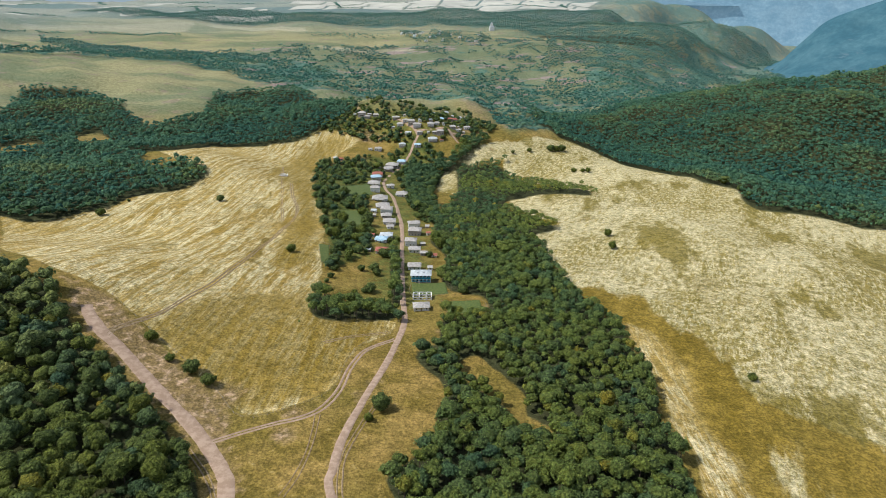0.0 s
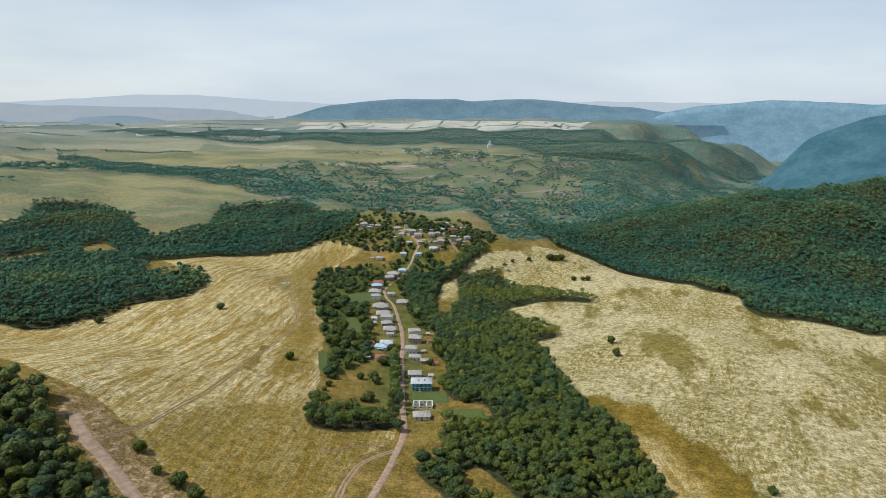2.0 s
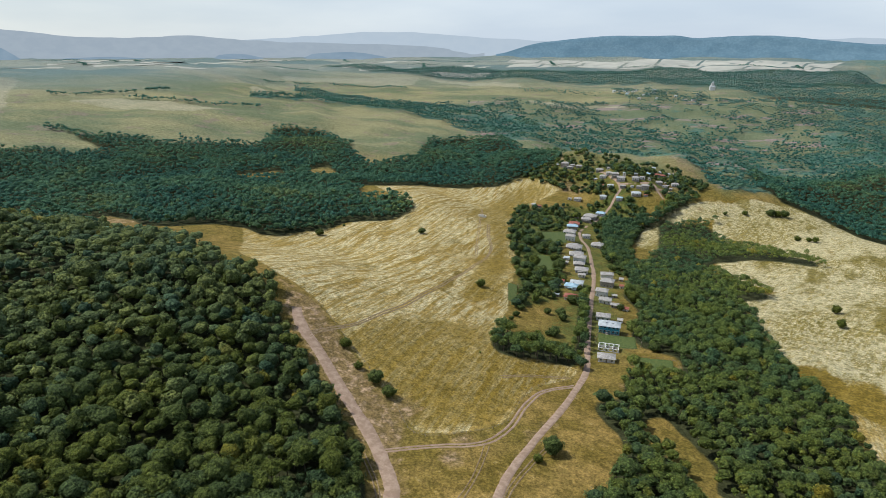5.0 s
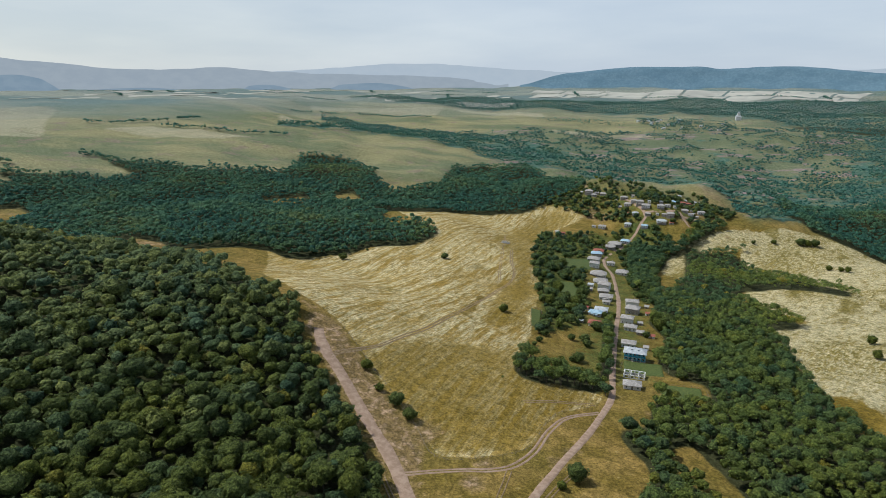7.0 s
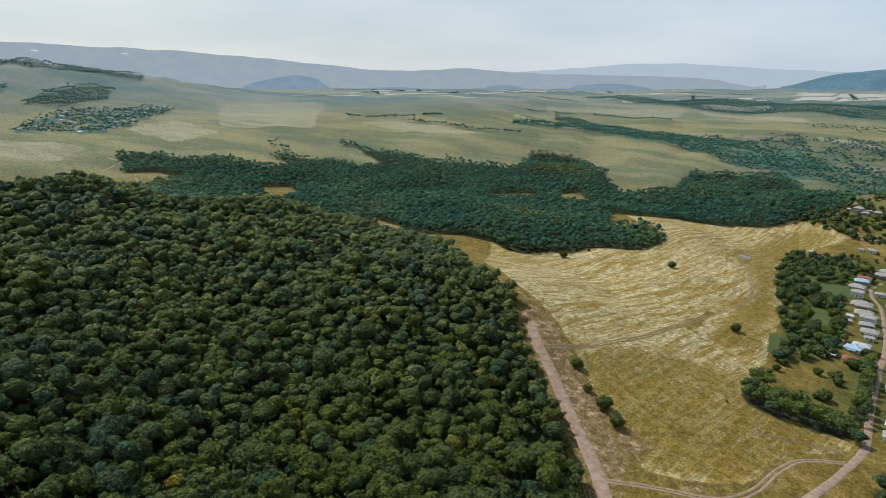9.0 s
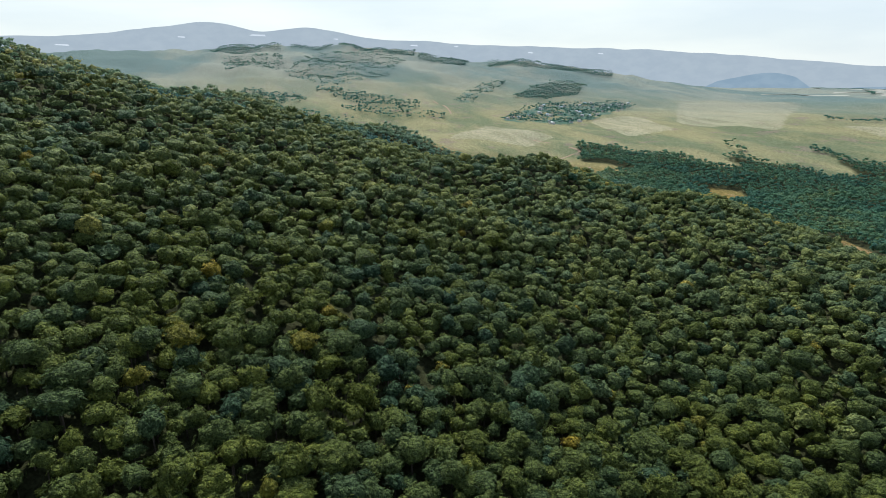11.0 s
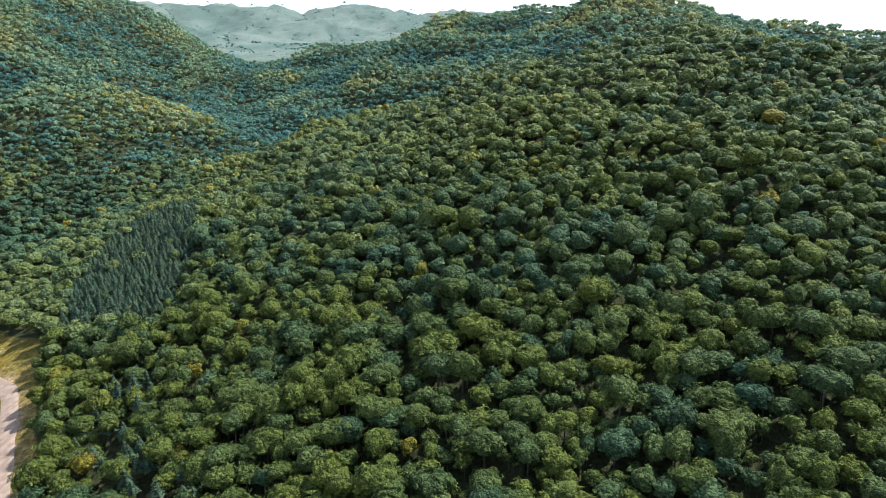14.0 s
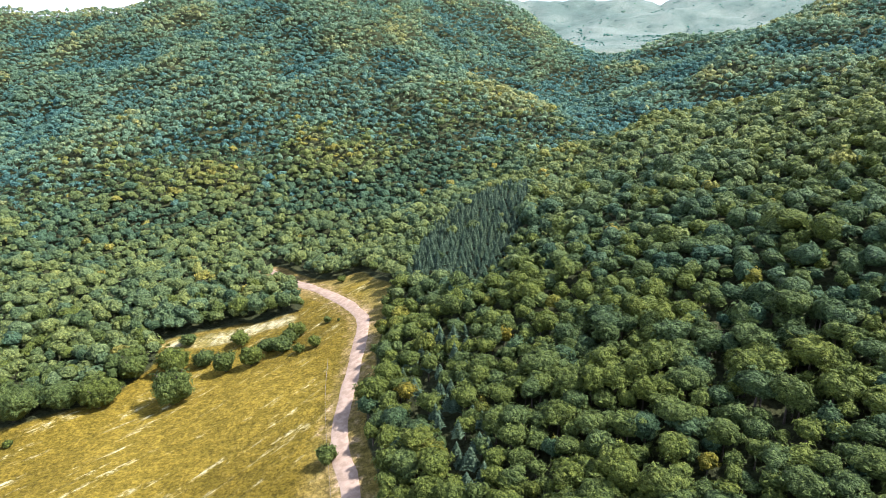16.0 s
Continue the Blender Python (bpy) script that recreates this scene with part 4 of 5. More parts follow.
road("road_field_track", "narrow earth track across the hay field", [lane(FIELD_TRACK, 1.1, -0.9, seed=10, **RUT), lane(FIELD_TRACK, 1.1, 0.9, seed=11, **RUT)], EARTH)
for i, l in enumerate(RUT_LINES):
    road("road_side_ruts", "worn wheel ruts in the dry grass", [lane(l, 0.7, -0.9, seed=40 + i, **RUT), lane(l, 0.7, 0.9, seed=60 + i, **RUT)], EARTH)
road("road_wheel_track", "faint wheel ruts in the pasture", [lane(WHEEL_TRACK, 0.6, -0.9, seed=5, **RUT), lane(WHEEL_TRACK, 0.6, 0.9, seed=6, **RUT)], EARTH)

# ---- trees: crowns made of many leaf clumps ----
def ico(level):
    bm = bmesh.new()
    bmesh.ops.create_icosphere(bm, subdivisions=level, radius=1.0)
    v = np.array([tuple(p.co) for p in bm.verts])
    f = np.array([[p.index for p in q.verts] for q in bm.faces])
    bm.free()
    return v, f


def lumpy(v, g, boughs, depth, jag):
    """Pushes a ball of points out into rounded boughs."""
    d = v / np.linalg.norm(v, axis=1)[:, None]
    b = g.normal(size=(boughs, 3))
    b[:, 2] = np.abs(b[:, 2]) * 0.9 + 0.05
    b /= np.linalg.norm(b, axis=1)[:, None]
    near = np.exp(-((1 - d @ b.T) / 0.13)) * g.uniform(0.45, 1.0, boughs)
    return d * (1 - depth + depth * near.max(1) + g.uniform(-jag, jag, len(v)))[:, None]


def leafy_crown(seed, level, boughs, count, size, jag=0.05, foot=-0.42, flat=1.0):
    """A crown of rounded boughs, the foot open, with loose leaf clumps (two bent triangles each) standing off it."""
    g = np.random.default_rng(seed)
    v, f = ico(level)
    f = f[v[f][:, :, 2].mean(1) > foot]
    d = g.normal(size=(count, 3))
    d[:, 2] = np.abs(d[:, 2]) * 1.1 - 0.30
    both = lumpy(np.concatenate([v, d]), g, boughs, 0.52, jag) * 1.12
    v, p = both[:len(v)] * 0.92, both[len(v):]
    n = p / np.linalg.norm(p, axis=1)[:, None]
    p = p * g.uniform(0.90, 1.08, count)[:, None]
    n = n + g.normal(size=n.shape) * 0.38 + (0, 0, 0.30)
    n /= np.linalg.norm(n, axis=1)[:, None]
    u = np.cross(n, g.normal(size=n.shape))
    u /= np.linalg.norm(u, axis=1)[:, None]
    w = np.cross(n, u)
    s = size * g.uniform(0.6, 1.4, count)[:, None]
    cv = np.stack([p + u * s, p + w * s * 0.8 - n * s * 0.3, p - u * s * 0.9 + n * s * 0.1, p - w * s * 0.8 - n * s * 0.35], 1).reshape(-1, 3)
    k = np.arange(count)[:, None] * 4
    cf = np.concatenate([k + (0, 1, 2), k + (0, 2, 3)], 0)
    used, back = np.unique(f, return_inverse=True)
    v, f = v[used], back.reshape(f.shape)
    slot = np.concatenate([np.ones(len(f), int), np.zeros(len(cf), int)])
    squash = np.array([g.uniform(0.82, 1.08), g.uniform(0.92, 1.2), flat])
    return np.concatenate([v, cv]) * squash + (0, 0, 0.55), np.concatenate([f, cf + len(v)]), slot


def pine_crown(seed, tiers, sides):
    g = np.random.default_rng(seed)
    v, f = [], []
    for t in range(tiers):
        z0, z1 = 0.1 + 1.9 * t / tiers, 0.1 + 1.9 * (t + 1.7) / tiers
        rad = 1.0 * (1 - t / (tiers + 0.6))
        n = len(v)
        v.append((0, 0, z1))
        for i in range(sides * 2):
            a = 3.1416 * i / sides + g.uniform(-0.1, 0.1)
            q = rad * (g.uniform(0.9, 1.2) if i % 2 else g.uniform(0.68, 0.82))
            v.append((q * math.cos(a), q * math.sin(a), z0 + (0 if i % 2 else 0.12)))
        for i in range(sides * 2):
            f.append((n, n + 1 + i, n + 1 + (i + 1) % (sides * 2)))
    return np.array(v), np.array(f), np.zeros(len(f), int)


CROWNS_NEAR = [leafy_crown(100 + i, 2, 13, 62, 0.19, 0.04, -0.4) for i in range(12)]
CROWNS_MID = [leafy_crown(200 + i, 2, 10, 20, 0.22, 0.06, -0.4) for i in range(10)]
CROWNS_FAR = [leafy_crown(300 + i, 2, 8, 5, 0.26, 0.08, 0.1, 0.95) for i in range(8)]
CROWNS_DIM = [leafy_crown(400 + i, 1, 7, 4, 0.34, 0.10, -0.1, 0.9) for i in range(10)]
CROWNS_TINY = [leafy_crown(450 + i, 1, 6, 0, 0.45, 0.12, -0.12, 0.85) for i in range(8)]
PINE_NEAR = [pine_crown(500 + i, 6, 5) for i in range(8)]


def plant(x, y, radius, tall, shapes, seed, tint=None):
    """Vertices, triangles, slots and tints of many crowns at once; tall: height of the crown's middle over the ground."""
    g = np.random.default_rng(seed)
    n = len(x)
    z = ground_z(x, y)
    pick = g.integers(0, len(shapes), n)
    turn, sx = g.uniform(0, 6.283, n), radius * g.uniform(0.9, 1.15, n)
    if tint is None:
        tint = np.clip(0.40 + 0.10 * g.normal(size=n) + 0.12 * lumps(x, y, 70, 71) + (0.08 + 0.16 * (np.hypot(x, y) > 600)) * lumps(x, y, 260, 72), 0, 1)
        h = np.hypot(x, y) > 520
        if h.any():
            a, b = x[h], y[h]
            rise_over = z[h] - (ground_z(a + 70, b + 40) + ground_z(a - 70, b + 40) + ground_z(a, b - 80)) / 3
            tint[h] = np.clip(tint[h] + np.clip(rise_over / 12, -0.2, 0.26), 0, 1)      # yellower crests, bluer hollows: sunlit spurs and shaded gullies put into the tint
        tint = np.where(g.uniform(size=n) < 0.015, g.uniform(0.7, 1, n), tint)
    V, F, S, T, at = [], [], [], [], 0
    for k, (v, f, s) in enumerate(shapes):
        m = np.where(pick == k)[0]
        if not len(m):
            continue
        c, q = np.cos(turn[m])[:, None], np.sin(turn[m])[:, None]
        w = np.empty((len(m), len(v), 3), np.float32)
        w[:, :, 0] = (c * v[:, 0] - q * v[:, 1]) * sx[m][:, None] + x[m][:, None]
        w[:, :, 1] = (q * v[:, 0] + c * v[:, 1]) * sx[m][:, None] + y[m][:, None]
        w[:, :, 2] = (v[:, 2] - 0.55) * radius[m][:, None] * g.uniform(0.85, 1.2, len(m))[:, None] + (z + tall)[m][:, None]
        V.append(w.reshape(-1, 3))
        F.append((f[None] + (at + np.arange(len(m)) * len(v))[:, None, None]).reshape(-1, 3))
        S.append(np.tile(s, len(m)))
        T.append(np.repeat(tint[m], len(v)))
        at += len(m) * len(v)
    return V, F, S, T


def trunks(x, y, radius, tall):
    """Plain tapered stems under the crowns."""
    z = ground_z(x, y)
    a = np.arange(4) * 1.5708
    ring = np.stack([np.cos(a), np.sin(a), 0 * a], 1)
    w = np.empty((len(x), 8, 3), np.float32)
    for j, (wide, up) in enumerate(((0.07, -0.5), (0.035, 1.0))):
        w[:, j * 4:j * 4 + 4, 0] = x[:, None] + ring[:, 0] * radius[:, None] * wide
        w[:, j * 4:j * 4 + 4, 1] = y[:, None] + ring[:, 1] * radius[:, None] * wide
        w[:, j * 4:j * 4 + 4, 2] = (z + (tall if j else -0.5))[:, None]
    f = np.array([(i, (i + 1) % 4, 4 + (i + 1) % 4) for i in range(4)] + [(i, 4 + (i + 1) % 4, 4 + i) for i in range(4)])
    return w.reshape(-1, 3), (f[None] + (np.arange(len(x)) * 8)[:, None, None]).reshape(-1, 3)


def seen_by_camera(x, y, z):
    """Whether the camera sees a crown: over the ground before it, and within the bearings it sweeps."""
    r = np.hypot(x, y)
    best = np.full(len(x), -9.0)
    for s in np.linspace(0.2, 0.97, 18):
        best = np.maximum(best, (ground_z(x * s, y * s) + 6 - 150) / (r * s))
    yaw = np.degrees(np.arctan2(-x, y)) % 360
    return ((z + 22 - 150) / r > best) & ((yaw < 221) | (yaw > 320))


def scatter(spacing, reach, seed):
    """Jittered places on a staggered lattice, over a box."""
    x0, x1, y0, y1 = reach
    g = np.random.default_rng(seed)
    xs, ys = np.meshgrid(np.arange(x0, x1, spacing), np.arange(y0, y1, spacing * 0.87))
    xs = xs + (np.arange(len(xs)) % 2)[:, None] * spacing / 2
    x, y = xs.ravel(), ys.ravel()
    return x + g.uniform(-0.38, 0.38, len(x)) * spacing, y + g.uniform(-0.38, 0.38, len(x)) * spacing


def wood(name, label, patches, materials):
    """patches: lists of (V, F, S, T) with their slot offset and, if there are any, stems."""
    V, F, S, T, at = [], [], [], [], 0
    for (v, f, s, t), first in patches:
        if not v:
            continue
        v, f, s, t = np.concatenate(v), np.concatenate(f), np.concatenate(s), np.concatenate(t)
        V.append(v)
        F.append(f + at)
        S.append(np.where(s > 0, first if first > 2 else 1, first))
        T.append(t)
        at += len(v)
    me = raw_mesh(name, np.concatenate(V), np.concatenate(F), materials, np.concatenate(S), np.concatenate(T))
    me.polygons.foreach_set("use_smooth", np.ones(len(me.polygons), bool))
    return tagged(new(name, me), label, "woodland", kind="stuff")


def forest(name, label, member, seed, reach, near=215.0, mid=390.0, far=620.0, leaf=None, slope=None, middle=None, gap_near=5.75, radius=4.1, stand=1.15, gap_far=6.6, grow_far=1.04, zones=(320, 680)):
    leaf = leaf or LEAF
    patches = []
    for k, (r0, r1, gap, grow, shapes) in enumerate(((0, near, gap_near, 1.0, CROWNS_NEAR), (near, mid, gap_near, 1.0, CROWNS_MID),
                                                     (mid, far, (gap_near + gap_far) / 2, 1.02, CROWNS_FAR), (far, 1150, gap_far, grow_far, CROWNS_DIM),
                                                     (max(far, 1150), 4000, gap_far * 1.12, grow_far * 1.1, CROWNS_TINY))):
        if r0 >= r1:
            continue
        x, y = scatter(gap, [max(-r1, reach[0]), min(r1, reach[1]), max(-r1, reach[2]), min(r1, reach[3])], seed + k)
        r = np.hypot(x, y)
        ok = (r >= r0) & (r < r1)
        x, y = x[ok], y[ok]
        ok = member(x, y)
        x, y = x[ok], y[ok]
        if not len(x):
            continue
        g = np.random.default_rng(seed + 10 + k)
        # crowns outside the camera's view are thinned out and made coarser
        show = seen_by_camera(x, y, ground_z(x, y)) & (np.hypot(x, y) > 95)
        ok = show | (g.uniform(size=len(x)) < (0.45 if k < 2 else 0.10))
        x, y, show = x[ok], y[ok], show[ok]
        rad = radius * grow * np.clip(g.normal(1.0, 0.28, len(x)), 0.5, 1.75)
        tall = (2.0 + rad * g.uniform(0.5, 1.1, len(x))) * stand / grow ** 0.5
        # farther crowns take the leaf colours with haze painted in
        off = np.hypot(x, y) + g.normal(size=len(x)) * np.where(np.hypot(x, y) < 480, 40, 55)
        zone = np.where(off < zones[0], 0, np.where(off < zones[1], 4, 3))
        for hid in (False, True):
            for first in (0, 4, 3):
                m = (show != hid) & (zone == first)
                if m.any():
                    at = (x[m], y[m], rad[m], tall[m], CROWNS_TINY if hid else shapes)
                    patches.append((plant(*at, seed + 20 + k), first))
        if k == 0:
            v, f = trunks(x, y, rad, tall)
            patches.append((([v], [f], [np.zeros(len(f), int)], [np.zeros(len(v))]), 2))
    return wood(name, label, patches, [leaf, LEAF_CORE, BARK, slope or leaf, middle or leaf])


def keep_clear(x, y):
    """True where no wall, road or plot is in the way."""
    for hx, hy, w, k in LOWER_STREET + UPPER_STREET + HILL_HOUSES + [(*BLUE_HOUSE[0], 15, 0), (*RUIN[0], 14, 0)]:
        if math.hypot(x - hx, y - hy + 2) < w * 0.62 + 2.5:
            return False
    if min(line_distance(np.array([x]), np.array([y]), l)[0] for l in (MAIN_ROAD, HILL_LANE, HILL_LANE_B, HILL_LANE_C)) < 5.5:
        return False
    return not any(inside(np.array([x]), np.array([y]), o)[0] for o in (PLOT_A, PLOT_B, PLOT_C, PLOT_D, PLOT_E))


def pine_share(x, y):
    return np.where(inside(x, y, PINES), 0.92, np.where(inside(x, y, PINES_B), 0.5, 0.0))


def clear_of_pines(x, y):
    g = np.random.default_rng(9)
    return g.uniform(size=len(x)) >= pine_share(x, y)


def in_outline(outline, ragged=0.0):
    def member(x, y):
        wx, wy = wobble(x, y, 60, 4, 20)
        if ragged:
            wx, wy = wobble(wx, wy, 150, ragged, 24)
        return inside(wx, wy, outline) & (wood_cover(x, y) > 0.5) & clear_of_pines(x, y)
    return member


forest("hill_wood", "dense dark green broadleaf forest on the hill", in_outline(HILL_WOOD), 1000, [-1300, 1950, -2000, 480], slope=LEAF_SLOPE_HAZE, middle=LEAF_HALF_HAZE)
forest("valley_wood", "dense green broadleaf wood in the gully", in_outline(VALLEY_WOOD), 1100, [-60, 200, 120, 900], near=235, mid=520, radius=3.1, gap_near=4.9, gap_far=5.2, leaf=LEAF_VALLEY)
forest("left_wood", "broad wood in the hollow past the hay field, blue-green with painted haze", in_outline(LEFT_WOOD, 13), 1200, [-1250, -50, 150, 1400], near=0, mid=500, leaf=LEAF_DEEP, slope=LEAF_HAZE_BLUE, far=650, radius=3.4, gap_near=5.2, gap_far=5.8)
forest("ridge_wood", "forest on the far flank of the gully, blue-green with painted haze", in_outline(RIGHT_WOOD), 1300, [100, 1500, 450, 1500], near=0, mid=0, far=650, leaf=LEAF_DEEP, slope=LEAF_HAZE_BLUE, radius=3.4, gap_near=5.2, gap_far=5.8)
forest("village_wood", "leafy wood between the village and the dry field", lambda x, y: inside(x, y, VILLAGE_WOOD) & np.array([keep_clear(a, b) for a, b in zip(x, y)], bool), 1350,
       [-90, 120, 550, 1000], near=0, mid=1300, radius=3.8, leaf=LEAF_VALLEY)
forest("hedge_wood", "tall leafy hedge of trees beside the village", lambda x, y: inside(x, y, HEDGE_WOOD) | inside(x, y, ROADSIDE_WOOD), 1400,
       [-100, 0, 300, 500], near=500, radius=3.4, leaf=LEAF_VALLEY)


def far_scrub(x, y):
    return (wood_cover(x, y) > 0.5) & ~inside(x, y, HILL_WOOD) & ~inside(x, y, RIGHT_WOOD) & ~inside(*wobble(*wobble(x, y, 60, 4, 20), 150, 13, 24), LEFT_WOOD) & ~inside(x, y, VALLEY_WOOD) & (np.hypot(x, y) > 950)


forest("far_scrub", "distant scrub woods on the slopes, blue-green with painted haze", far_scrub, 1500, [-3300, 1500, -600, 3200], near=0, mid=0, far=0, leaf=LEAF_FAR_HAZE, slope=LEAF_HAZE, radius=3.7, gap_far=8.4, grow_far=1.05, zones=(0, 1900))
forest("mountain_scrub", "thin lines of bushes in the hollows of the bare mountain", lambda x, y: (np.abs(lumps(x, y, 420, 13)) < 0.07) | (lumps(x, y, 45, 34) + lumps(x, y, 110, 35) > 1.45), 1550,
       [-1900, 700, -3500, -2000], near=0, mid=0, far=0, leaf=LEAF_FAR_HAZE, radius=4.6, gap_far=15.0, grow_far=1.2)


def belt(name, line, spread, seed, leaf, radius=4.5, gap=8.0):
    """A planted row of trees."""
    c = smooth_line(line, gap)
    g = np.random.default_rng(seed)
    c = np.concatenate([c + g.normal(size=c.shape) * spread for i in range(3)])
    n = len(c)
    rad = radius * g.uniform(0.7, 1.3, n)
    crowns = plant(c[:, 0], c[:, 1], rad, rad * 1.2, CROWNS_TINY, seed + 1)
    return wood(name, "planted belt of trees on the open steppe", [(crowns, 0)], [leaf, leaf])


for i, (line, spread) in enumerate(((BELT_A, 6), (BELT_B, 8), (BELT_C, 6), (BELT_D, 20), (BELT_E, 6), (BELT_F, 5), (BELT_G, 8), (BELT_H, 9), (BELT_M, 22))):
    belt("tree_belt", line, spread, 1600 + i * 3, LEAF_FAR_HAZE)

# the pine plantation
px, py = scatter(4.7, [-80, 40, -500, -130], 77)
ok = np.random.default_rng(78).uniform(size=len(px)) < pine_share(px, py)
px, py = px[ok], py[ok]
prad = 2.7 * np.random.default_rng(79).uniform(0.65, 1.25, len(px))
pine = plant(px, py, prad, prad * 0.9 + 3.5, PINE_NEAR, 80)
wood("pine_wood", "close stand of dark conifers among the broadleaf forest", [(pine, 0)], [NEEDLES, NEEDLES])

# ---- the far ranges that close the view, glowing with painted haze ----
def far_range(name, label, material, reach, skyline, seed, rough=3.0, foot=60.0, depth=160.0, taper=0.0):
    """A long hill at that distance; skyline: pairs of bearing (degrees to the left of ahead) and height of its crest in metres."""
    bearings = np.arange(skyline[0][0], skyline[-1][0] + 0.01, 0.2)
    crest = np.interp(bearings, [b for b, h in skyline], [h for b, h in skyline])
    crest = np.convolve(np.pad(crest, 6, "edge"), np.ones(13) / 13, "valid")
    g = np.random.default_rng(seed)

    def soft_noise(width):
        k = np.hanning(width + 2)[1:-1]
        return np.convolve(g.normal(size=len(crest) + width - 1), k / np.linalg.norm(k), "valid")[:len(crest)]
    crest = crest + rough * (soft_noise(21) + 0.35 * soft_noise(9))
    if taper:
        along = np.linspace(0, 1, len(crest))
        crest = foot + (crest - foot) * np.clip(np.minimum(along, 1 - along) / taper, 0, 1) ** 0.5
    v = []
    spurs = np.cumsum(g.uniform(0.5, 1.6, len(bearings))) * 0.2 * reach / (depth * 2.2)
    spurs = np.abs((spurs + g.uniform(0, 1)) % 1 - 0.5) * 2
    spurs = np.convolve(np.pad(spurs, 4, "edge"), np.hanning(11)[1:-1] / np.hanning(11).sum(), "valid")
    slope = [(-1 + j / 8, (j / 8) ** 0.8) for j in range(9)] + [(0.5, 0.6), (1.0, 0.0)]
    for k, (back, share) in enumerate(slope):
        push = 0.26 * depth * np.interp(np.arange(len(spurs)) + 1.2 * k, np.arange(len(spurs)), spurs) * math.sin(math.pi * min(share, 1)) if k < 9 else 0
        r = reach + back * depth + push + (soft_noise(21) * depth * 0.02 if 0 < k < 9 else 0)
        a = np.radians(bearings)
        h = foot + (crest - foot) * share
        v.append(np.stack([-np.sin(a) * r, np.cos(a) * r, h], -1))
    v = np.stack(v, 1)
    n, m = v.shape[:2]
    i = np.arange(n * m).reshape(n, m)
    f = np.stack([i[:-1, :-1], i[1:, :-1], i[1:, 1:], i[:-1, 1:]], -1).reshape(-1, 4)
    me = raw_mesh(name, v.reshape(-1, 3), f, [material])
    me.polygons.foreach_set("use_smooth", np.ones(len(f), bool))
    return tagged(new(name, me), label, "hills", kind="structure")


def rise(reach, degrees, eye=158.0):
    return eye + reach * math.tan(radians(degrees))


def skyline_at(reach, pairs):
    return [(b, rise(reach, p)) for b, p in sorted(pairs)]


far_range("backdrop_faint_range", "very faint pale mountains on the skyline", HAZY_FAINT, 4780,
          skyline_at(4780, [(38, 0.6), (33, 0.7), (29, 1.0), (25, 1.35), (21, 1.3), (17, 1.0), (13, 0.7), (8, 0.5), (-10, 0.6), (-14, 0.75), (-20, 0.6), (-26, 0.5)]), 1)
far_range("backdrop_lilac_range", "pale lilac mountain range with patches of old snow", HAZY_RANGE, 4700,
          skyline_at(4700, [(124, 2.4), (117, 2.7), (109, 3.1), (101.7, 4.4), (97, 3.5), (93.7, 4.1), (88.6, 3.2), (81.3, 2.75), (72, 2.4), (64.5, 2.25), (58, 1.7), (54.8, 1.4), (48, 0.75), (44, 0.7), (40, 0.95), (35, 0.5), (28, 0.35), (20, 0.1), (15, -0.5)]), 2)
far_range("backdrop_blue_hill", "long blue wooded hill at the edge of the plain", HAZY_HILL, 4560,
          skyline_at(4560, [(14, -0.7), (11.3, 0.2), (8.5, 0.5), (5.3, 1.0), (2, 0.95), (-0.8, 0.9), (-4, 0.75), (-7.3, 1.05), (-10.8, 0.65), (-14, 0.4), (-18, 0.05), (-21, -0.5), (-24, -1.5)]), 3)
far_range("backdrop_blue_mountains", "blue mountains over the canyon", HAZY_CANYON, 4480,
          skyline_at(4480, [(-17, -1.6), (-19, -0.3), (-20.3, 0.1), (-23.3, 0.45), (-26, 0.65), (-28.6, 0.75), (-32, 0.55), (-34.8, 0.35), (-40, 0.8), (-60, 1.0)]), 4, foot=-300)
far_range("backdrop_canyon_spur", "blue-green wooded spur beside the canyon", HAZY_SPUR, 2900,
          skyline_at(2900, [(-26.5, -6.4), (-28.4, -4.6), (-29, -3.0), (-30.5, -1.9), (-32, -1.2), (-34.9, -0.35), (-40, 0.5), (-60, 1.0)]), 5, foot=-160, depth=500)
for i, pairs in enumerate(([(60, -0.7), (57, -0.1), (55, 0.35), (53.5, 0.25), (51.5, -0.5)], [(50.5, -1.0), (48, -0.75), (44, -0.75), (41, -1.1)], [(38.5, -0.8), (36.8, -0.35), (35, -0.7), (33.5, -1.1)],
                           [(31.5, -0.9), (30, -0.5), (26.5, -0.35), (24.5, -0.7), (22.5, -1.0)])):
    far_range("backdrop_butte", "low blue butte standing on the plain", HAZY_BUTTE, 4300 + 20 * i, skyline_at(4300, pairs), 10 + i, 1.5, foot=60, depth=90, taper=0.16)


def far_patch(name, label, material, outline, lift, cells=10):
    """A sheet laid over the land inside a four-cornered outline."""
    a, b, c, d = [np.array(p, float) for p in outline]
    s, t = np.meshgrid(np.linspace(0, 1, cells + 1), np.linspace(0, 1, cells + 1))
    s, t = s.ravel()[:, None], t.ravel()[:, None]
    p = a * (1 - s) * (1 - t) + b * s * (1 - t) + c * s * t + d * (1 - s) * t
    v = np.column_stack([p, ground_z(p[:, 0], p[:, 1]) + lift])
    i = np.arange((cells + 1) ** 2).reshape(cells + 1, cells + 1)
    f = np.stack([i[:-1, :-1], i[:-1, 1:], i[1:, 1:], i[1:, :-1]], -1).reshape(-1, 4)
    return tagged(new(name, raw_mesh(name, v, f, [material])), label, "field", kind="structure")


def bearing_place(bearing, reach):
    a = radians(bearing)
    return (-math.sin(a) * reach, math.cos(a) * reach)


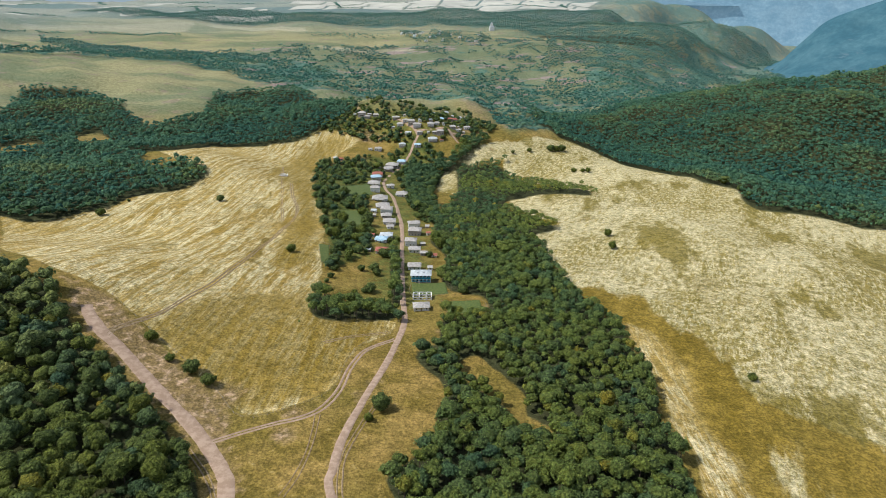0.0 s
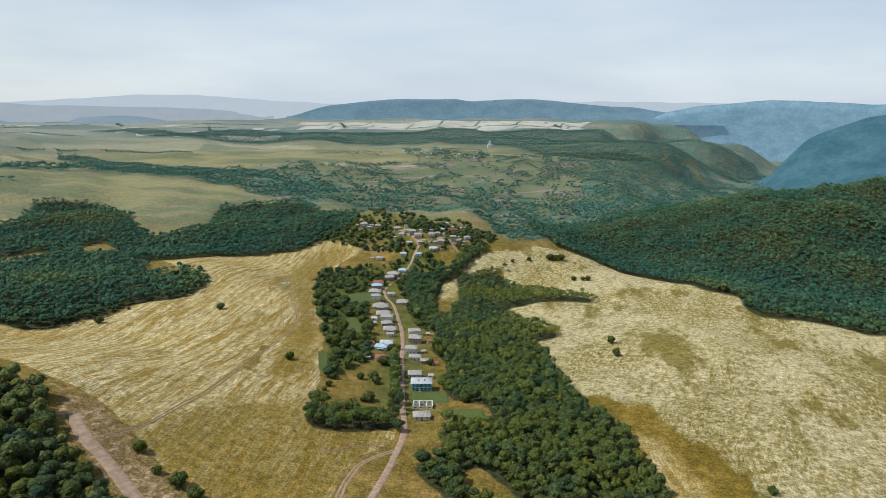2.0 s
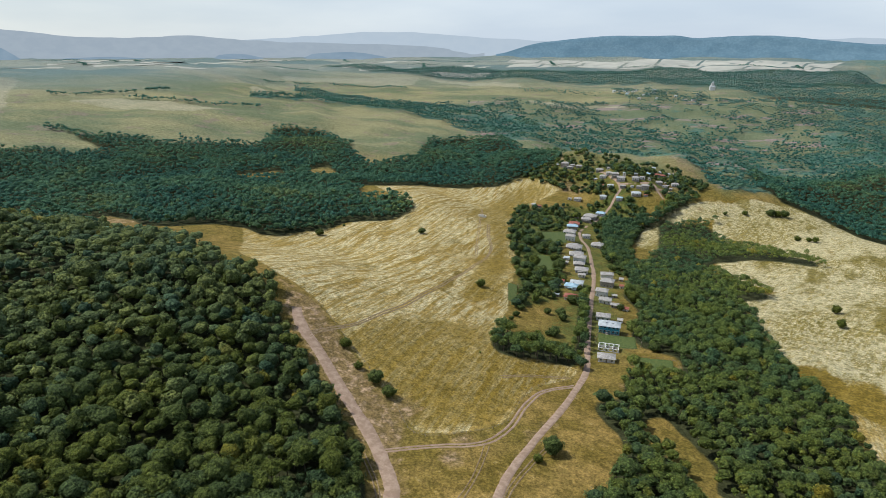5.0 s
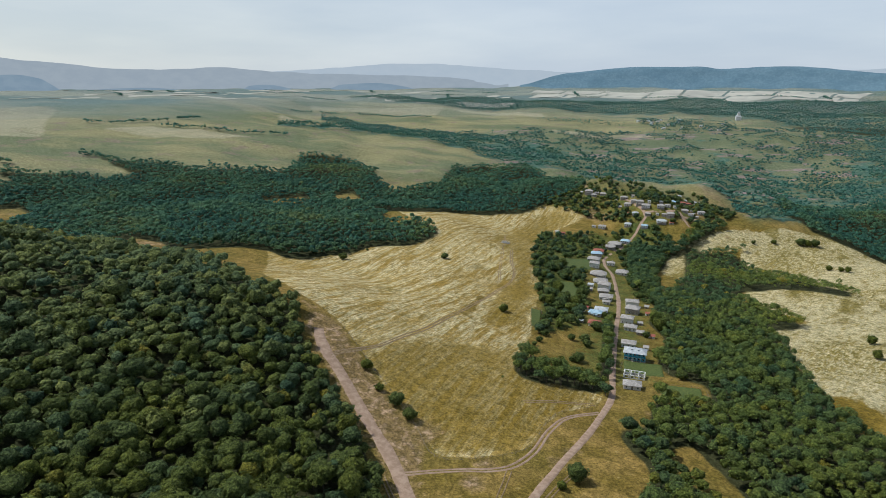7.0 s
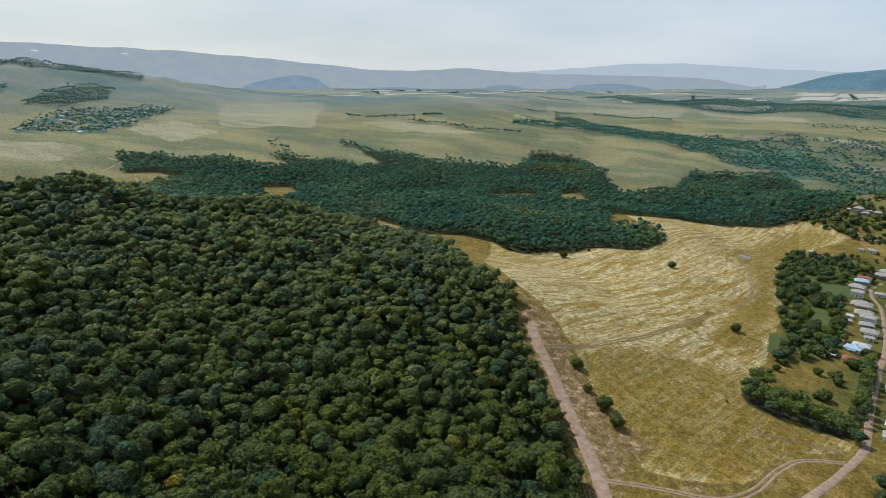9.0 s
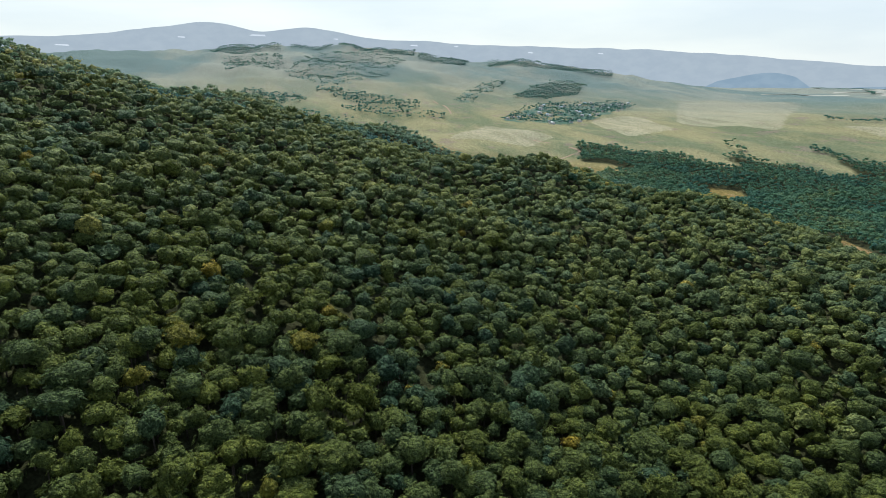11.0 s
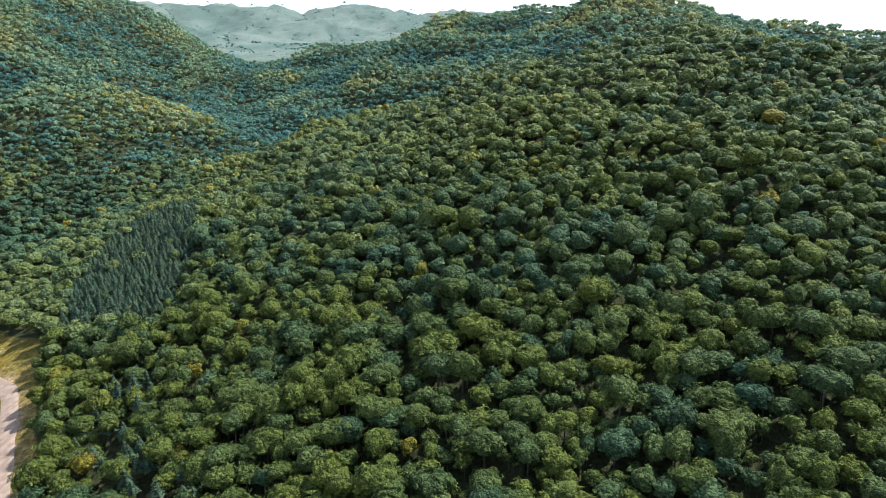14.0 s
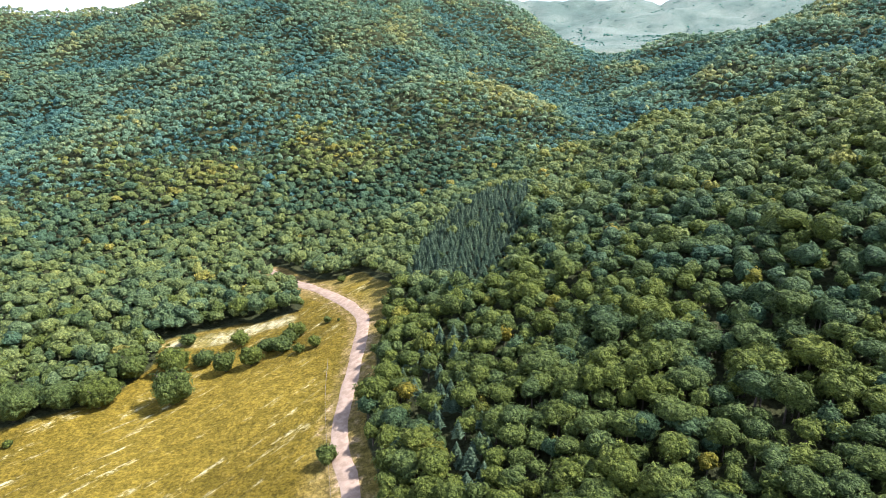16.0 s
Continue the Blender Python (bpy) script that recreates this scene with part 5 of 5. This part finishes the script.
# pale stubble strips on the plain, parted by hedges
strips = [(-13.2, -11.4), (-11.2, -7.2), (-7, -3.6), (-3.4, -0.4), (-0.2, 2.6), (2.8, 6.2), (6.4, 9.6), (9.8, 12.4)]
for i, (a, b) in enumerate(strips):
    for near_r, far_r in ((3330, 3620), (3650, 4050)):
        far_patch("field_stubble", "pale stubble field on the plain", STUBBLE,
                  [bearing_place(b + 0.8, near_r), bearing_place(a + 0.8, near_r + 15), bearing_place(a, far_r), bearing_place(b, far_r - 30)], 1.2, 20)
gs = random.Random(17)
for i in range(26):
    a = gs.uniform(13, 50)
    b, near_r = a + gs.uniform(2, 6), gs.uniform(2750, 4000)
    far_patch("field_stubble", "pale stubble field on the plain", STUBBLE,
              [bearing_place(b, near_r), bearing_place(a, near_r + 30), bearing_place(a - 0.5, near_r + gs.uniform(60, 150)), bearing_place(b, near_r + gs.uniform(40, 120))], 1.2, 20)
for i in range(22):
    b, r = gs.uniform(-12, 48), gs.uniform(2950, 4050)
    across = gs.random() < 0.6
    ends = [bearing_place(b, r), bearing_place(b + (gs.uniform(1.2, 3.5) if across else 0.4), r + (gs.uniform(-40, 40) if across else gs.uniform(120, 260)))]
    belt("hedgerow", ends, 5, 1800 + i * 3, LEAF_FAR_HAZE, 4.5, 11.0)
# old snow lying in the hollows of the lilac range, with the same haze glow
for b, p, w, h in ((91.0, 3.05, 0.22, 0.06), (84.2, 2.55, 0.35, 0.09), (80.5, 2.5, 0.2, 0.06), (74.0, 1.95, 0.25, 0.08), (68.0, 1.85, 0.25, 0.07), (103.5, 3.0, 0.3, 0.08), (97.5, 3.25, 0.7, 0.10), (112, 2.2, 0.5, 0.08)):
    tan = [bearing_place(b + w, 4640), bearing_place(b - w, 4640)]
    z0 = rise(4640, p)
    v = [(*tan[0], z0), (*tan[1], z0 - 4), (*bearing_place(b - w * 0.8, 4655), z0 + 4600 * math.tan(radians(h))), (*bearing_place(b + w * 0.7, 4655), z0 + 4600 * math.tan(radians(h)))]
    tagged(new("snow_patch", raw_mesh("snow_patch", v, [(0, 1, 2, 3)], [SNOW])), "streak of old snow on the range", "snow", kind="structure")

# ---- the village ----
class Shape:
    """Gathers boxes and faces for one mesh."""
    def __init__(self):
        self.v, self.f = [], []

    def box(self, x0, x1, y0, y1, z0, z1):
        n = len(self.v)
        self.v += [(x, y, z) for z in (z0, z1) for y in (y0, y1) for x in (x0, x1)]
        self.f += [tuple(n + i for i in q) for q in ((0, 2, 3, 1), (4, 5, 7, 6), (0, 1, 5, 4), (1, 3, 7, 5), (3, 2, 6, 7), (2, 0, 4, 6))]
        return self

    def face(self, *points):
        n = len(self.v)
        self.v += list(points)
        self.f.append(tuple(range(n, n + len(points))))
        return self


def part(name, shape, material, parent, label=""):
    me = bpy.data.meshes.new(name)
    me.from_pydata(shape.v, [], shape.f)
    me.materials.append(material)
    ob = new(name, me)
    ob.parent = parent
    return tagged(ob, label)


def thing(name, x, y, turn, label, category, group="", sink=0.0):
    ob = tagged(new(name), label, category, group)
    ob.matrix_basis = pose(x, y, float(ground_z(x, y)) - sink, 0, 0, turn)
    return ob


def hip_roof(w, d, z, rise_z, over, ridge):
    """A hipped roof with an eaves board; ridge: share of the width that stays level at the top."""
    s = Shape()
    x, y, r = w / 2 + over, d / 2 + over, w / 2 * ridge
    e = [(-x, -y, z), (x, -y, z), (x, y, z), (-x, y, z)]
    u = [(px, py, z + 0.16) for px, py, q in e]
    a, b = (-r, 0, z + rise_z), (r, 0, z + rise_z)
    s.face(e[3], e[2], e[1], e[0])
    for i in range(4):
        s.face(e[i], e[(i + 1) % 4], u[(i + 1) % 4], u[i])
    s.face(u[0], u[1], b, a).face(u[2], u[3], a, b).face(u[1], u[2], b).face(u[3], u[0], a)
    return s


def window(parent, x, y, z, w, h, side):
    """A window in a wall: frame and pane, standing a little proud. side: 0 front, 1 back, 2 and 3 the gable walls."""
    f, p = Shape(), Shape()
    if side < 2:
        o = -1 if side == 0 else 1
        y0, y1 = sorted((y, y + 0.07 * o))
        for a, b, c, d in ((x - w / 2, x + w / 2, z, z + 0.08), (x - w / 2, x + w / 2, z + h - 0.08, z + h), (x - w / 2, x - w / 2 + 0.08, z + 0.08, z + h - 0.08), (x + w / 2 - 0.08, x + w / 2, z + 0.08, z + h - 0.08)):
            f.box(a, b, y0, y1, c, d)
        y0, y1 = sorted((y, y + 0.03 * o))
        p.box(x - w / 2 + 0.08, x + w / 2 - 0.08, y0, y1, z + 0.08, z + h - 0.08)
    else:
        o = -1 if side == 2 else 1
        x0, x1 = sorted((x, x + 0.07 * o))
        for a, b, c, d in ((y - w / 2, y + w / 2, z, z + 0.08), (y - w / 2, y + w / 2, z + h - 0.08, z + h), (y - w / 2, y - w / 2 + 0.08, z + 0.08, z + h - 0.08), (y + w / 2 - 0.08, y + w / 2, z + 0.08, z + h - 0.08)):
            f.box(x0, x1, a, b, c, d)
        x0, x1 = sorted((x, x + 0.03 * o))
        p.box(x0, x1, y - w / 2 + 0.08, y + w / 2 - 0.08, z + 0.08, z + h - 0.08)
    frame_ob = part("window", f, PLASTER, parent)
    part("pane", p, GLASS, frame_ob, "dark window glass")


ROOFS = ((ROOF_GREY, "weathered grey"), (ROOF_WHITE, "bright white metal"), (ROOF_BLUE, "pale blue metal"), (ROOF_RUST, "rust-red metal"))


def house(x, y, width, kind, seed, where):
    """A village house: stone plinth, plastered walls, hipped roof, windows, door, often a porch and a chimney."""
    g = random.Random(seed)
    turn = g.uniform(-9, 9)
    w = max(5.5, width * 0.86)
    d = min(w * g.uniform(0.66, 0.85), 10.5)
    tall = g.choice((2.4, 2.5, 2.7, 2.9, 2.9, 4.9)) if w > 8 else 2.2
    roof_mat, roof_word = ROOFS[kind]
    wall_mat = g.choice((PLASTER, PLASTER, STONE))
    wall_word = "stone" if wall_mat is STONE else "whitewashed"
    h = thing("house" if w > 7 else "outbuilding", x, y, turn, f"{wall_word} house, {roof_word} hipped roof, {where}", "house" if w > 7 else "shed", "village houses")
    part("plinth", Shape().box(-w / 2 - 0.1, w / 2 + 0.1, -d / 2 - 0.1, d / 2 + 0.1, -2.5, 0.5), STONE, h, "rough stone plinth")
    part("wall", Shape().box(-w / 2, w / 2, -d / 2, d / 2, 0.5, 0.5 + tall), wall_mat, h)
    part("roof", hip_roof(w, d, 0.5 + tall, w * g.uniform(0.17, 0.23), 0.7, g.uniform(0.3, 0.6)), roof_mat, h, f"{roof_word} hipped roof")
    n = max(2, int(w / 2.6))
    rows = (1.3, 3.8) if tall > 5 else (1.3,)
    for z in rows:
        for i in range(n):
            wx = -w / 2 + (i + 0.5) * w / n
            if z < 2 and i == n // 2:
                part("door", Shape().box(wx - 0.5, wx + 0.5, -d / 2 - 0.06, -d / 2, 0.5, 2.6), TIMBER, h, "grey timber door")
            else:
                window(h, wx, -d / 2, z, 1.0, 1.2, 0)
        window(h, -w / 2, 0, z, 1.0, 1.3, 2)
        window(h, w / 2, 0, z, 1.0, 1.3, 3)
    if g.random() < 0.6 and w > 7:
        part("chimney", Shape().box(w * 0.15, w * 0.15 + 0.6, 0.3, 0.9, 0.5 + tall + 0.6, 0.5 + tall + w * 0.17 + 1.1), STONE, h, "stone chimney")
    if g.random() < 0.5 and w > 9:
        part("porch_roof", Shape().box(-w * 0.32, w * 0.32, -d / 2 - 2.2, -d / 2 - 0.72, 2.7, 2.82), roof_mat, h)
        for px in (-w * 0.3, 0, w * 0.3):
            part("porch_post", Shape().box(px - 0.08, px + 0.08, -d / 2 - 1.9, -d / 2 - 1.74, -1.5, 3.0), TIMBER, h)


for i, (x, y, w, kind) in enumerate(LOWER_STREET):
    house(x, y, w, kind, 10 + i, "beside the gravel road")
for i, (x, y, w, kind) in enumerate(UPPER_STREET):
    house(x, y, w, kind, 50 + i, "among orchard trees")
for i, (x, y, w, kind) in enumerate(HILL_HOUSES):
    house(x, y, w, kind, 90 + i, "on the hill")


def shed(x, y, seed):
    """A low lean-to shed: block walls, one tilted sheet for a roof, a plank door."""
    g = random.Random(seed)
    w, d, tall = g.uniform(3.4, 5.6), g.uniform(2.6, 3.6), g.uniform(1.9, 2.3)
    h = thing("shed", x, y, g.uniform(-14, 14), "low block shed with a tilted sheet roof in a yard", "shed", "village sheds")
    part("wall", Shape().box(-w / 2, w / 2, -d / 2, d / 2, -1.5, tall), g.choice((STONE, PLASTER, TIMBER)), h)
    roof = Shape()
    roof.box(-w / 2 - 0.3, w / 2 + 0.3, -d / 2 - 0.35, d / 2 + 0.3, tall + 0.003, tall + 0.12)
    roof.v = [(a, b, c + (b + d / 2) * 0.16 * (c > tall + 0.05)) for a, b, c in roof.v]
    part("roof", roof, g.choice((ROOF_GREY, ROOF_GREY, ROOF_WHITE, ROOF_RUST)), h, "weathered sheet roof")
    part("door", Shape().box(-0.5, 0.4, -d / 2 - 0.05, -d / 2, 0.1, 1.8), TIMBER, h, "grey plank door")


for i, (x, y, w, kind) in enumerate(LOWER_STREET[:-1] + UPPER_STREET + HILL_HOUSES):
    for j, away in enumerate((-1, 1)):
        g = random.Random(700 + 2 * i + j)
        sx, sy = x + away * (w * 0.62 + g.uniform(3.5, 6)), y + g.uniform(-3, 5)
        if g.random() < 0.62 and keep_clear(sx, sy):
            shed(sx, sy, 800 + 2 * i + j)


def blue_house(x, y):
    """Two storeys, turquoise front with a white gallery, bright hipped roof with two little dormers."""
    w, d = 14.0, 9.0
    h = thing("house", x, y, 1, "two-storey turquoise house with white gallery and pale hipped roof", "house", "village houses")
    part("plinth", Shape().box(-w / 2 - 0.15, w / 2 + 0.15, -d / 2 - 0.15, d / 2 + 0.15, -2, 0.5), STONE, h, "stone plinth")
    part("wall", Shape().box(-w / 2, w / 2, -d / 2 + 1.6, d / 2, 0.5, 6.3), PLASTER_BLUE, h, "turquoise painted wall")
    part("roof", hip_roof(w, d, 6.3, 2.7, 0.7, 0.5), ROOF_WHITE, h, "pale metal hipped roof")
    for x0 in (-2.6, 1.8):
        part("dormer", Shape().box(x0, x0 + 0.9, -2.6, -1.4, 7.4, 8.6), ROOF_WHITE, h, "small roof dormer")
    part("gallery_floor", Shape().box(-w / 2, w / 2, -d / 2, -d / 2 + 1.6, 3.2, 3.42), PLASTER, h, "white gallery floor")
    part("gallery_rail", Shape().box(-w / 2, w / 2, -d / 2, -d / 2 + 0.1, 3.42, 4.3), PLASTER_BLUE, h, "turquoise gallery rail")
    for i in range(6):
        px = -w / 2 + 0.15 + i * (w - 0.3) / 5
        part("gallery_post", Shape().box(px - 0.13, px + 0.13, -d / 2 + 0.12, -d / 2 + 0.38, -1.0, 6.3), PLASTER, h, "white gallery post")
    part("stair", Shape().box(-2.2, -0.6, -d / 2 - 1.6, -d / 2, -1, 1.0).box(-2.2, -0.6, -d / 2 - 0.8, -d / 2, 1.0, 2.0), STONE, h, "stone stair")
    for z in (1.2, 4.1):
        for i in range(5):
            window(h, -w / 2 + 1.4 + i * 2.8, -d / 2 + 1.6, z, 1.2, 1.5, 0)
        for wy in (-1.0, 2.0):
            window(h, -w / 2, wy, z, 1.1, 1.4, 2)
            window(h, w / 2, wy, z, 1.1, 1.4, 3)


blue_house(*BLUE_HOUSE[0])


def roofless_frame(x, y):
    """The grey shell of an unfinished house: walls to head height, no roof, open bays."""
    r = thing("roofless_house", x, y, 1, "unfinished roofless house shell of pale blocks", "ruin")
    w, d, t = 13.0, 8.0, 0.4
    for name, b in (("front_wall", (-w / 2, w / 2, -d / 2, -d / 2 + t)), ("back_wall", (-w / 2, w / 2, d / 2 - t, d / 2)), ("side_wall", (-w / 2, -w / 2 + t, -d / 2 + t, d / 2 - t)),
                    ("side_wall", (w / 2 - t, w / 2, -d / 2 + t, d / 2 - t)), ("cross_wall", (-2.3, -1.9, -d / 2 + t, d / 2 - t)), ("cross_wall", (2.4, 2.8, -d / 2 + t, d / 2 - t))):
        x0, x1, y0, y1 = b
        if name in ("front_wall", "back_wall"):
            s = Shape().box(x0, x1, y0, y1, -2, 0.9)
            for k in range(5):
                c = x0 + k * (x1 - x0 - 0.9) / 4
                s.box(c, c + 0.9, y0, y1, 0.9, 2.3)
            s.box(x0, x1, y0, y1, 2.3, 2.7)
        else:
            s = Shape().box(x0, x1, y0, y1, -2, 2.7)
        part(name, s, PLASTER, r)


roofless_frame(*RUIN[0])


def plot(outline, seed):
    """A dug garden: low ridges of leafy crops."""
    a, b, c, d = [np.array(p, float) for p in outline]
    n, m = 30, 30
    s, t = np.meshgrid(np.linspace(0, 1, n + 1), np.linspace(0, 1, m + 1))
    s, t = s.ravel()[:, None], t.ravel()[:, None]
    p = a * (1 - s) * (1 - t) + b * s * (1 - t) + c * s * t + d * (1 - s) * t
    g = np.random.default_rng(seed)
    edge = np.minimum(np.minimum(s, 1 - s), np.minimum(t, 1 - t)).ravel()
    z = ground_z(p[:, 0], p[:, 1]) + np.where(edge < 0.01, -0.3, 0.25 + 0.25 * (np.arange(len(p)) % 2) + g.uniform(0, 0.2, len(p)))
    i = np.arange((n + 1) * (m + 1)).reshape(m + 1, n + 1)
    f = np.stack([i[:-1, :-1], i[:-1, 1:], i[1:, 1:], i[1:, :-1]], -1).reshape(-1, 4)
    tagged(new("garden_plot", raw_mesh("garden_plot", np.column_stack([p, z]), f, [CROP])), "green garden plot with rows of vegetables", "garden", kind="structure")


for i, o in enumerate((PLOT_A, PLOT_B, PLOT_C, PLOT_D, PLOT_E)):
    plot(o, i)


# ---- single trees ----
def limb(s, a, b, r0, r1):
    a, b = Vector(a), Vector(b)
    q = (b - a).to_track_quat("Z", "Y")
    n = len(s.v)
    for p, r in ((a, r0), (b, r1)):
        for k in range(6):
            s.v.append(tuple(p + q @ Vector((r * math.cos(k * 1.0472), r * math.sin(k * 1.0472), 0))))
    s.f += [(n + k, n + (k + 1) % 6, n + 6 + (k + 1) % 6, n + 6 + k) for k in range(6)]


def tree_kit(seed, level=2, count=190, size=0.15, leaf=LEAF):
    """Meshes of a lone tree about 2 wide: stem with limbs, and a crown of boughs and loose leaf clumps."""
    g = random.Random(seed)
    s = Shape()
    limb(s, (0, 0, -0.3), (0.03, 0.02, 0.55), 0.09, 0.065)
    for k in range(5):
        a = k * 1.2566 + g.uniform(-0.4, 0.4)
        limb(s, (0.03, 0.02, 0.4 + 0.05 * k), (0.6 * math.cos(a), 0.6 * math.sin(a), 0.8 + g.uniform(0, 0.5)), 0.045, 0.015)
    stem = bpy.data.meshes.new("trunk")
    stem.from_pydata(s.v, [], s.f)
    stem.materials.append(BARK)
    v, f, slot = leafy_crown(seed, level, 16, count, size, 0.05, -0.75)
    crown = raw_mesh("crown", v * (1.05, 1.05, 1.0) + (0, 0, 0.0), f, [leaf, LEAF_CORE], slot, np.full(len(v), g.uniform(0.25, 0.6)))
    return stem, crown


KITS = [tree_kit(900 + i, 3, 190, 0.13) for i in range(6)]
GARDEN_KITS = [tree_kit(950 + i, 1, 75, 0.24, LEAF_VALLEY) for i in range(6)]


def lone_tree(x, y, radius, seed, label, group, kits=KITS):
    g = random.Random(seed)
    stem, crown = kits[g.randrange(6)]
    big = radius > 2.2
    ob = tagged(new("tree" if big else "bush"), label, "tree" if big else "bush", group)
    ob.matrix_basis = pose(x, y, float(ground_z(x, y)), 0, 0, g.uniform(0, 360)) @ Matrix.Diagonal((radius, radius, radius * g.uniform(0.9, 1.25), 1))
    for name, me in (("trunk", stem), ("crown", crown)):
        p = new(name, me)
        p.parent = ob


for i, (x, y, r) in enumerate(FIELD_TREES):
    lone_tree(x, y, r, 3000 + i, "round leafy tree standing alone in the dry grass" if r > 2.2 else "small green bush in the dry grass", "field trees")
for i, (x, y, r) in enumerate(VILLAGE_EDGE_TREES):
    lone_tree(x, y, r, 3100 + i, "leafy garden tree beside the village", "village trees")
for i, (x, y, r) in enumerate(CLEARING_TREES):
    lone_tree(x, y, r * 0.85, 3200 + i, "spreading dark green tree at the edge of the clearing" if r > 2.2 else "small bush by the gravel road", "clearing trees")


def garden_places(count, reach, outline, seed, test=lambda x, y: True):
    g = random.Random(seed)
    out = []
    while len(out) < count:
        x, y = g.uniform(reach[0], reach[1]), g.uniform(reach[2], reach[3])
        if inside(np.array([x]), np.array([y]), outline)[0] and keep_clear(x, y) and test(x, y):
            out.append((x, y, g.uniform(2.2, 5.6)))
    return out


for i, (x, y, r) in enumerate(garden_places(170, (-170, 10, 390, 880), ORCHARD, 41)):
    lone_tree(x, y, r, 4000 + i, "leafy orchard tree between the houses", "orchard trees", GARDEN_KITS)
# the rest of the garden trees run together
rest = garden_places(330, (-170, 10, 390, 880), ORCHARD, 44) + garden_places(520, (-220, 90, 875, 1060), HILL_VILLAGE, 42, lambda x, y: y < 985 or random.Random(int(x * 7 + y)).random() < 0.25)
rx, ry, rr = np.array(rest).T
rr = rr * 0.95
stems_v, stems_f = trunks(rx, ry, rr, rr * 0.9)
wood("garden_trees", "leafy garden trees and bushes round the houses",
     [(plant(rx, ry, rr, rr * 0.7, CROWNS_MID, 4300, np.clip(0.30 + 0.14 * np.random.default_rng(4301).normal(size=len(rx)), 0, 1)), 0), (([stems_v], [stems_f], [np.zeros(len(stems_f), int)], [np.zeros(len(stems_v))]), 2)], [LEAF_VALLEY, LEAF_CORE, BARK, LEAF_VALLEY])


# ---- the other villages, far off ----
def small_house(x, y, seed, where):
    g = random.Random(seed)
    w, d = g.uniform(8, 13), g.uniform(7, 9)
    roof_mat, word = ROOFS[g.choice((0, 0, 1, 1, 2))]
    h = thing("house", x, y, g.uniform(-40, 40), f"small pale house with {word} roof {where}", "house", "far houses")
    part("wall", Shape().box(-w / 2, w / 2, -d / 2, d / 2, -2.5, 4.0), PLASTER, h)
    part("roof", hip_roof(w, d, 4.0, 2.2, 0.5, 0.5), roof_mat, h)


g = random.Random(43)
for outline, count, where in ((VALLEY_VILLAGE, 46, "in the valley village"), (VILLAGE_FAR, 22, "on the terrace")):
    xs, ys = [p[0] for p in outline], [p[1] for p in outline]
    made = 0
    while made < count:
        x, y = g.uniform(min(xs), max(xs)), g.uniform(min(ys), max(ys))
        if inside(np.array([x]), np.array([y]), outline)[0]:
            small_house(x, y, 5000 + made, where)
            made += 1


# ---- fences, a chapel and a ruin ----
def post_fence(line, gap, label, rails=2, tall=1.2):
    """Rough posts with wires or poles between them; each span follows the ground."""
    pts = smooth_line(line, gap)
    f = tagged(new("fence"), label, "fence", "fences")
    x0, y0 = pts[0]
    z0 = float(ground_z(x0, y0))
    f.matrix_basis = pose(x0, y0, z0)
    at = [(float(x) - x0, float(y) - y0, float(ground_z(x, y)) - z0) for x, y in pts]
    post = bpy.data.meshes.new("post")
    s = Shape().box(-0.09, 0.09, -0.09, 0.09, -0.4, tall)
    post.from_pydata(s.v, [], s.f)
    post.materials.append(TIMBER)
    for p in at:
        o = new("post", post)
        o.parent = f
        o.location = p
    for k in range(rails):
        s = Shape()
        h = tall * (0.45 + 0.45 * k)
        for a, b in zip(at, at[1:]):
            limb(s, (a[0], a[1], a[2] + h), (b[0], b[1], b[2] + h), 0.035, 0.035)
        part("rail", s, TIMBER, f)


post_fence(FIELD_FENCE, 6.0, "rough timber post fence along the hay field")
post_fence(MEADOW_FENCE, 5.0, "rough timber post fence beside the forest road")
for o in (PLOT_A, PLOT_B, PLOT_C):
    post_fence(o + [o[0]], 3.5, "grey timber fence round a garden plot")


def chapel(x, y):
    c = thing("chapel", x, y, 12, "small white chapel on the wooded slope", "chapel")
    part("nave", Shape().box(-9, 9, -7, 7, -8, 12), PLASTER, c)
    part("roof", hip_roof(18, 14, 12, 6, 0.6, 0.8), ROOF_WHITE, c)
    part("tower", Shape().box(-4, 4, -4, 4, 14, 24), PLASTER, c, "white drum tower")
    part("tower_roof", hip_roof(8, 8, 24, 8, 0.5, 0.02), ROOF_WHITE, c)


chapel(*CHAPEL[0])


def stone_ruin(x, y):
    r = thing("stone_ruin", x, y, 20, "low pale stone walls of a ruined sheepfold", "ruin")
    for x0, x1, y0, y1, h in ((-7, 7, -4, -3.3, 1.1), (-7, -6.3, -3.3, 4, 0.9), (-2, 5, 3.3, 4, 0.7), (6.3, 7, -3.3, 1, 1.3)):
        part("wall", Shape().box(x0, x1, y0, y1, -1, h), PLASTER, r)


stone_ruin(*STONE_RUIN[0])
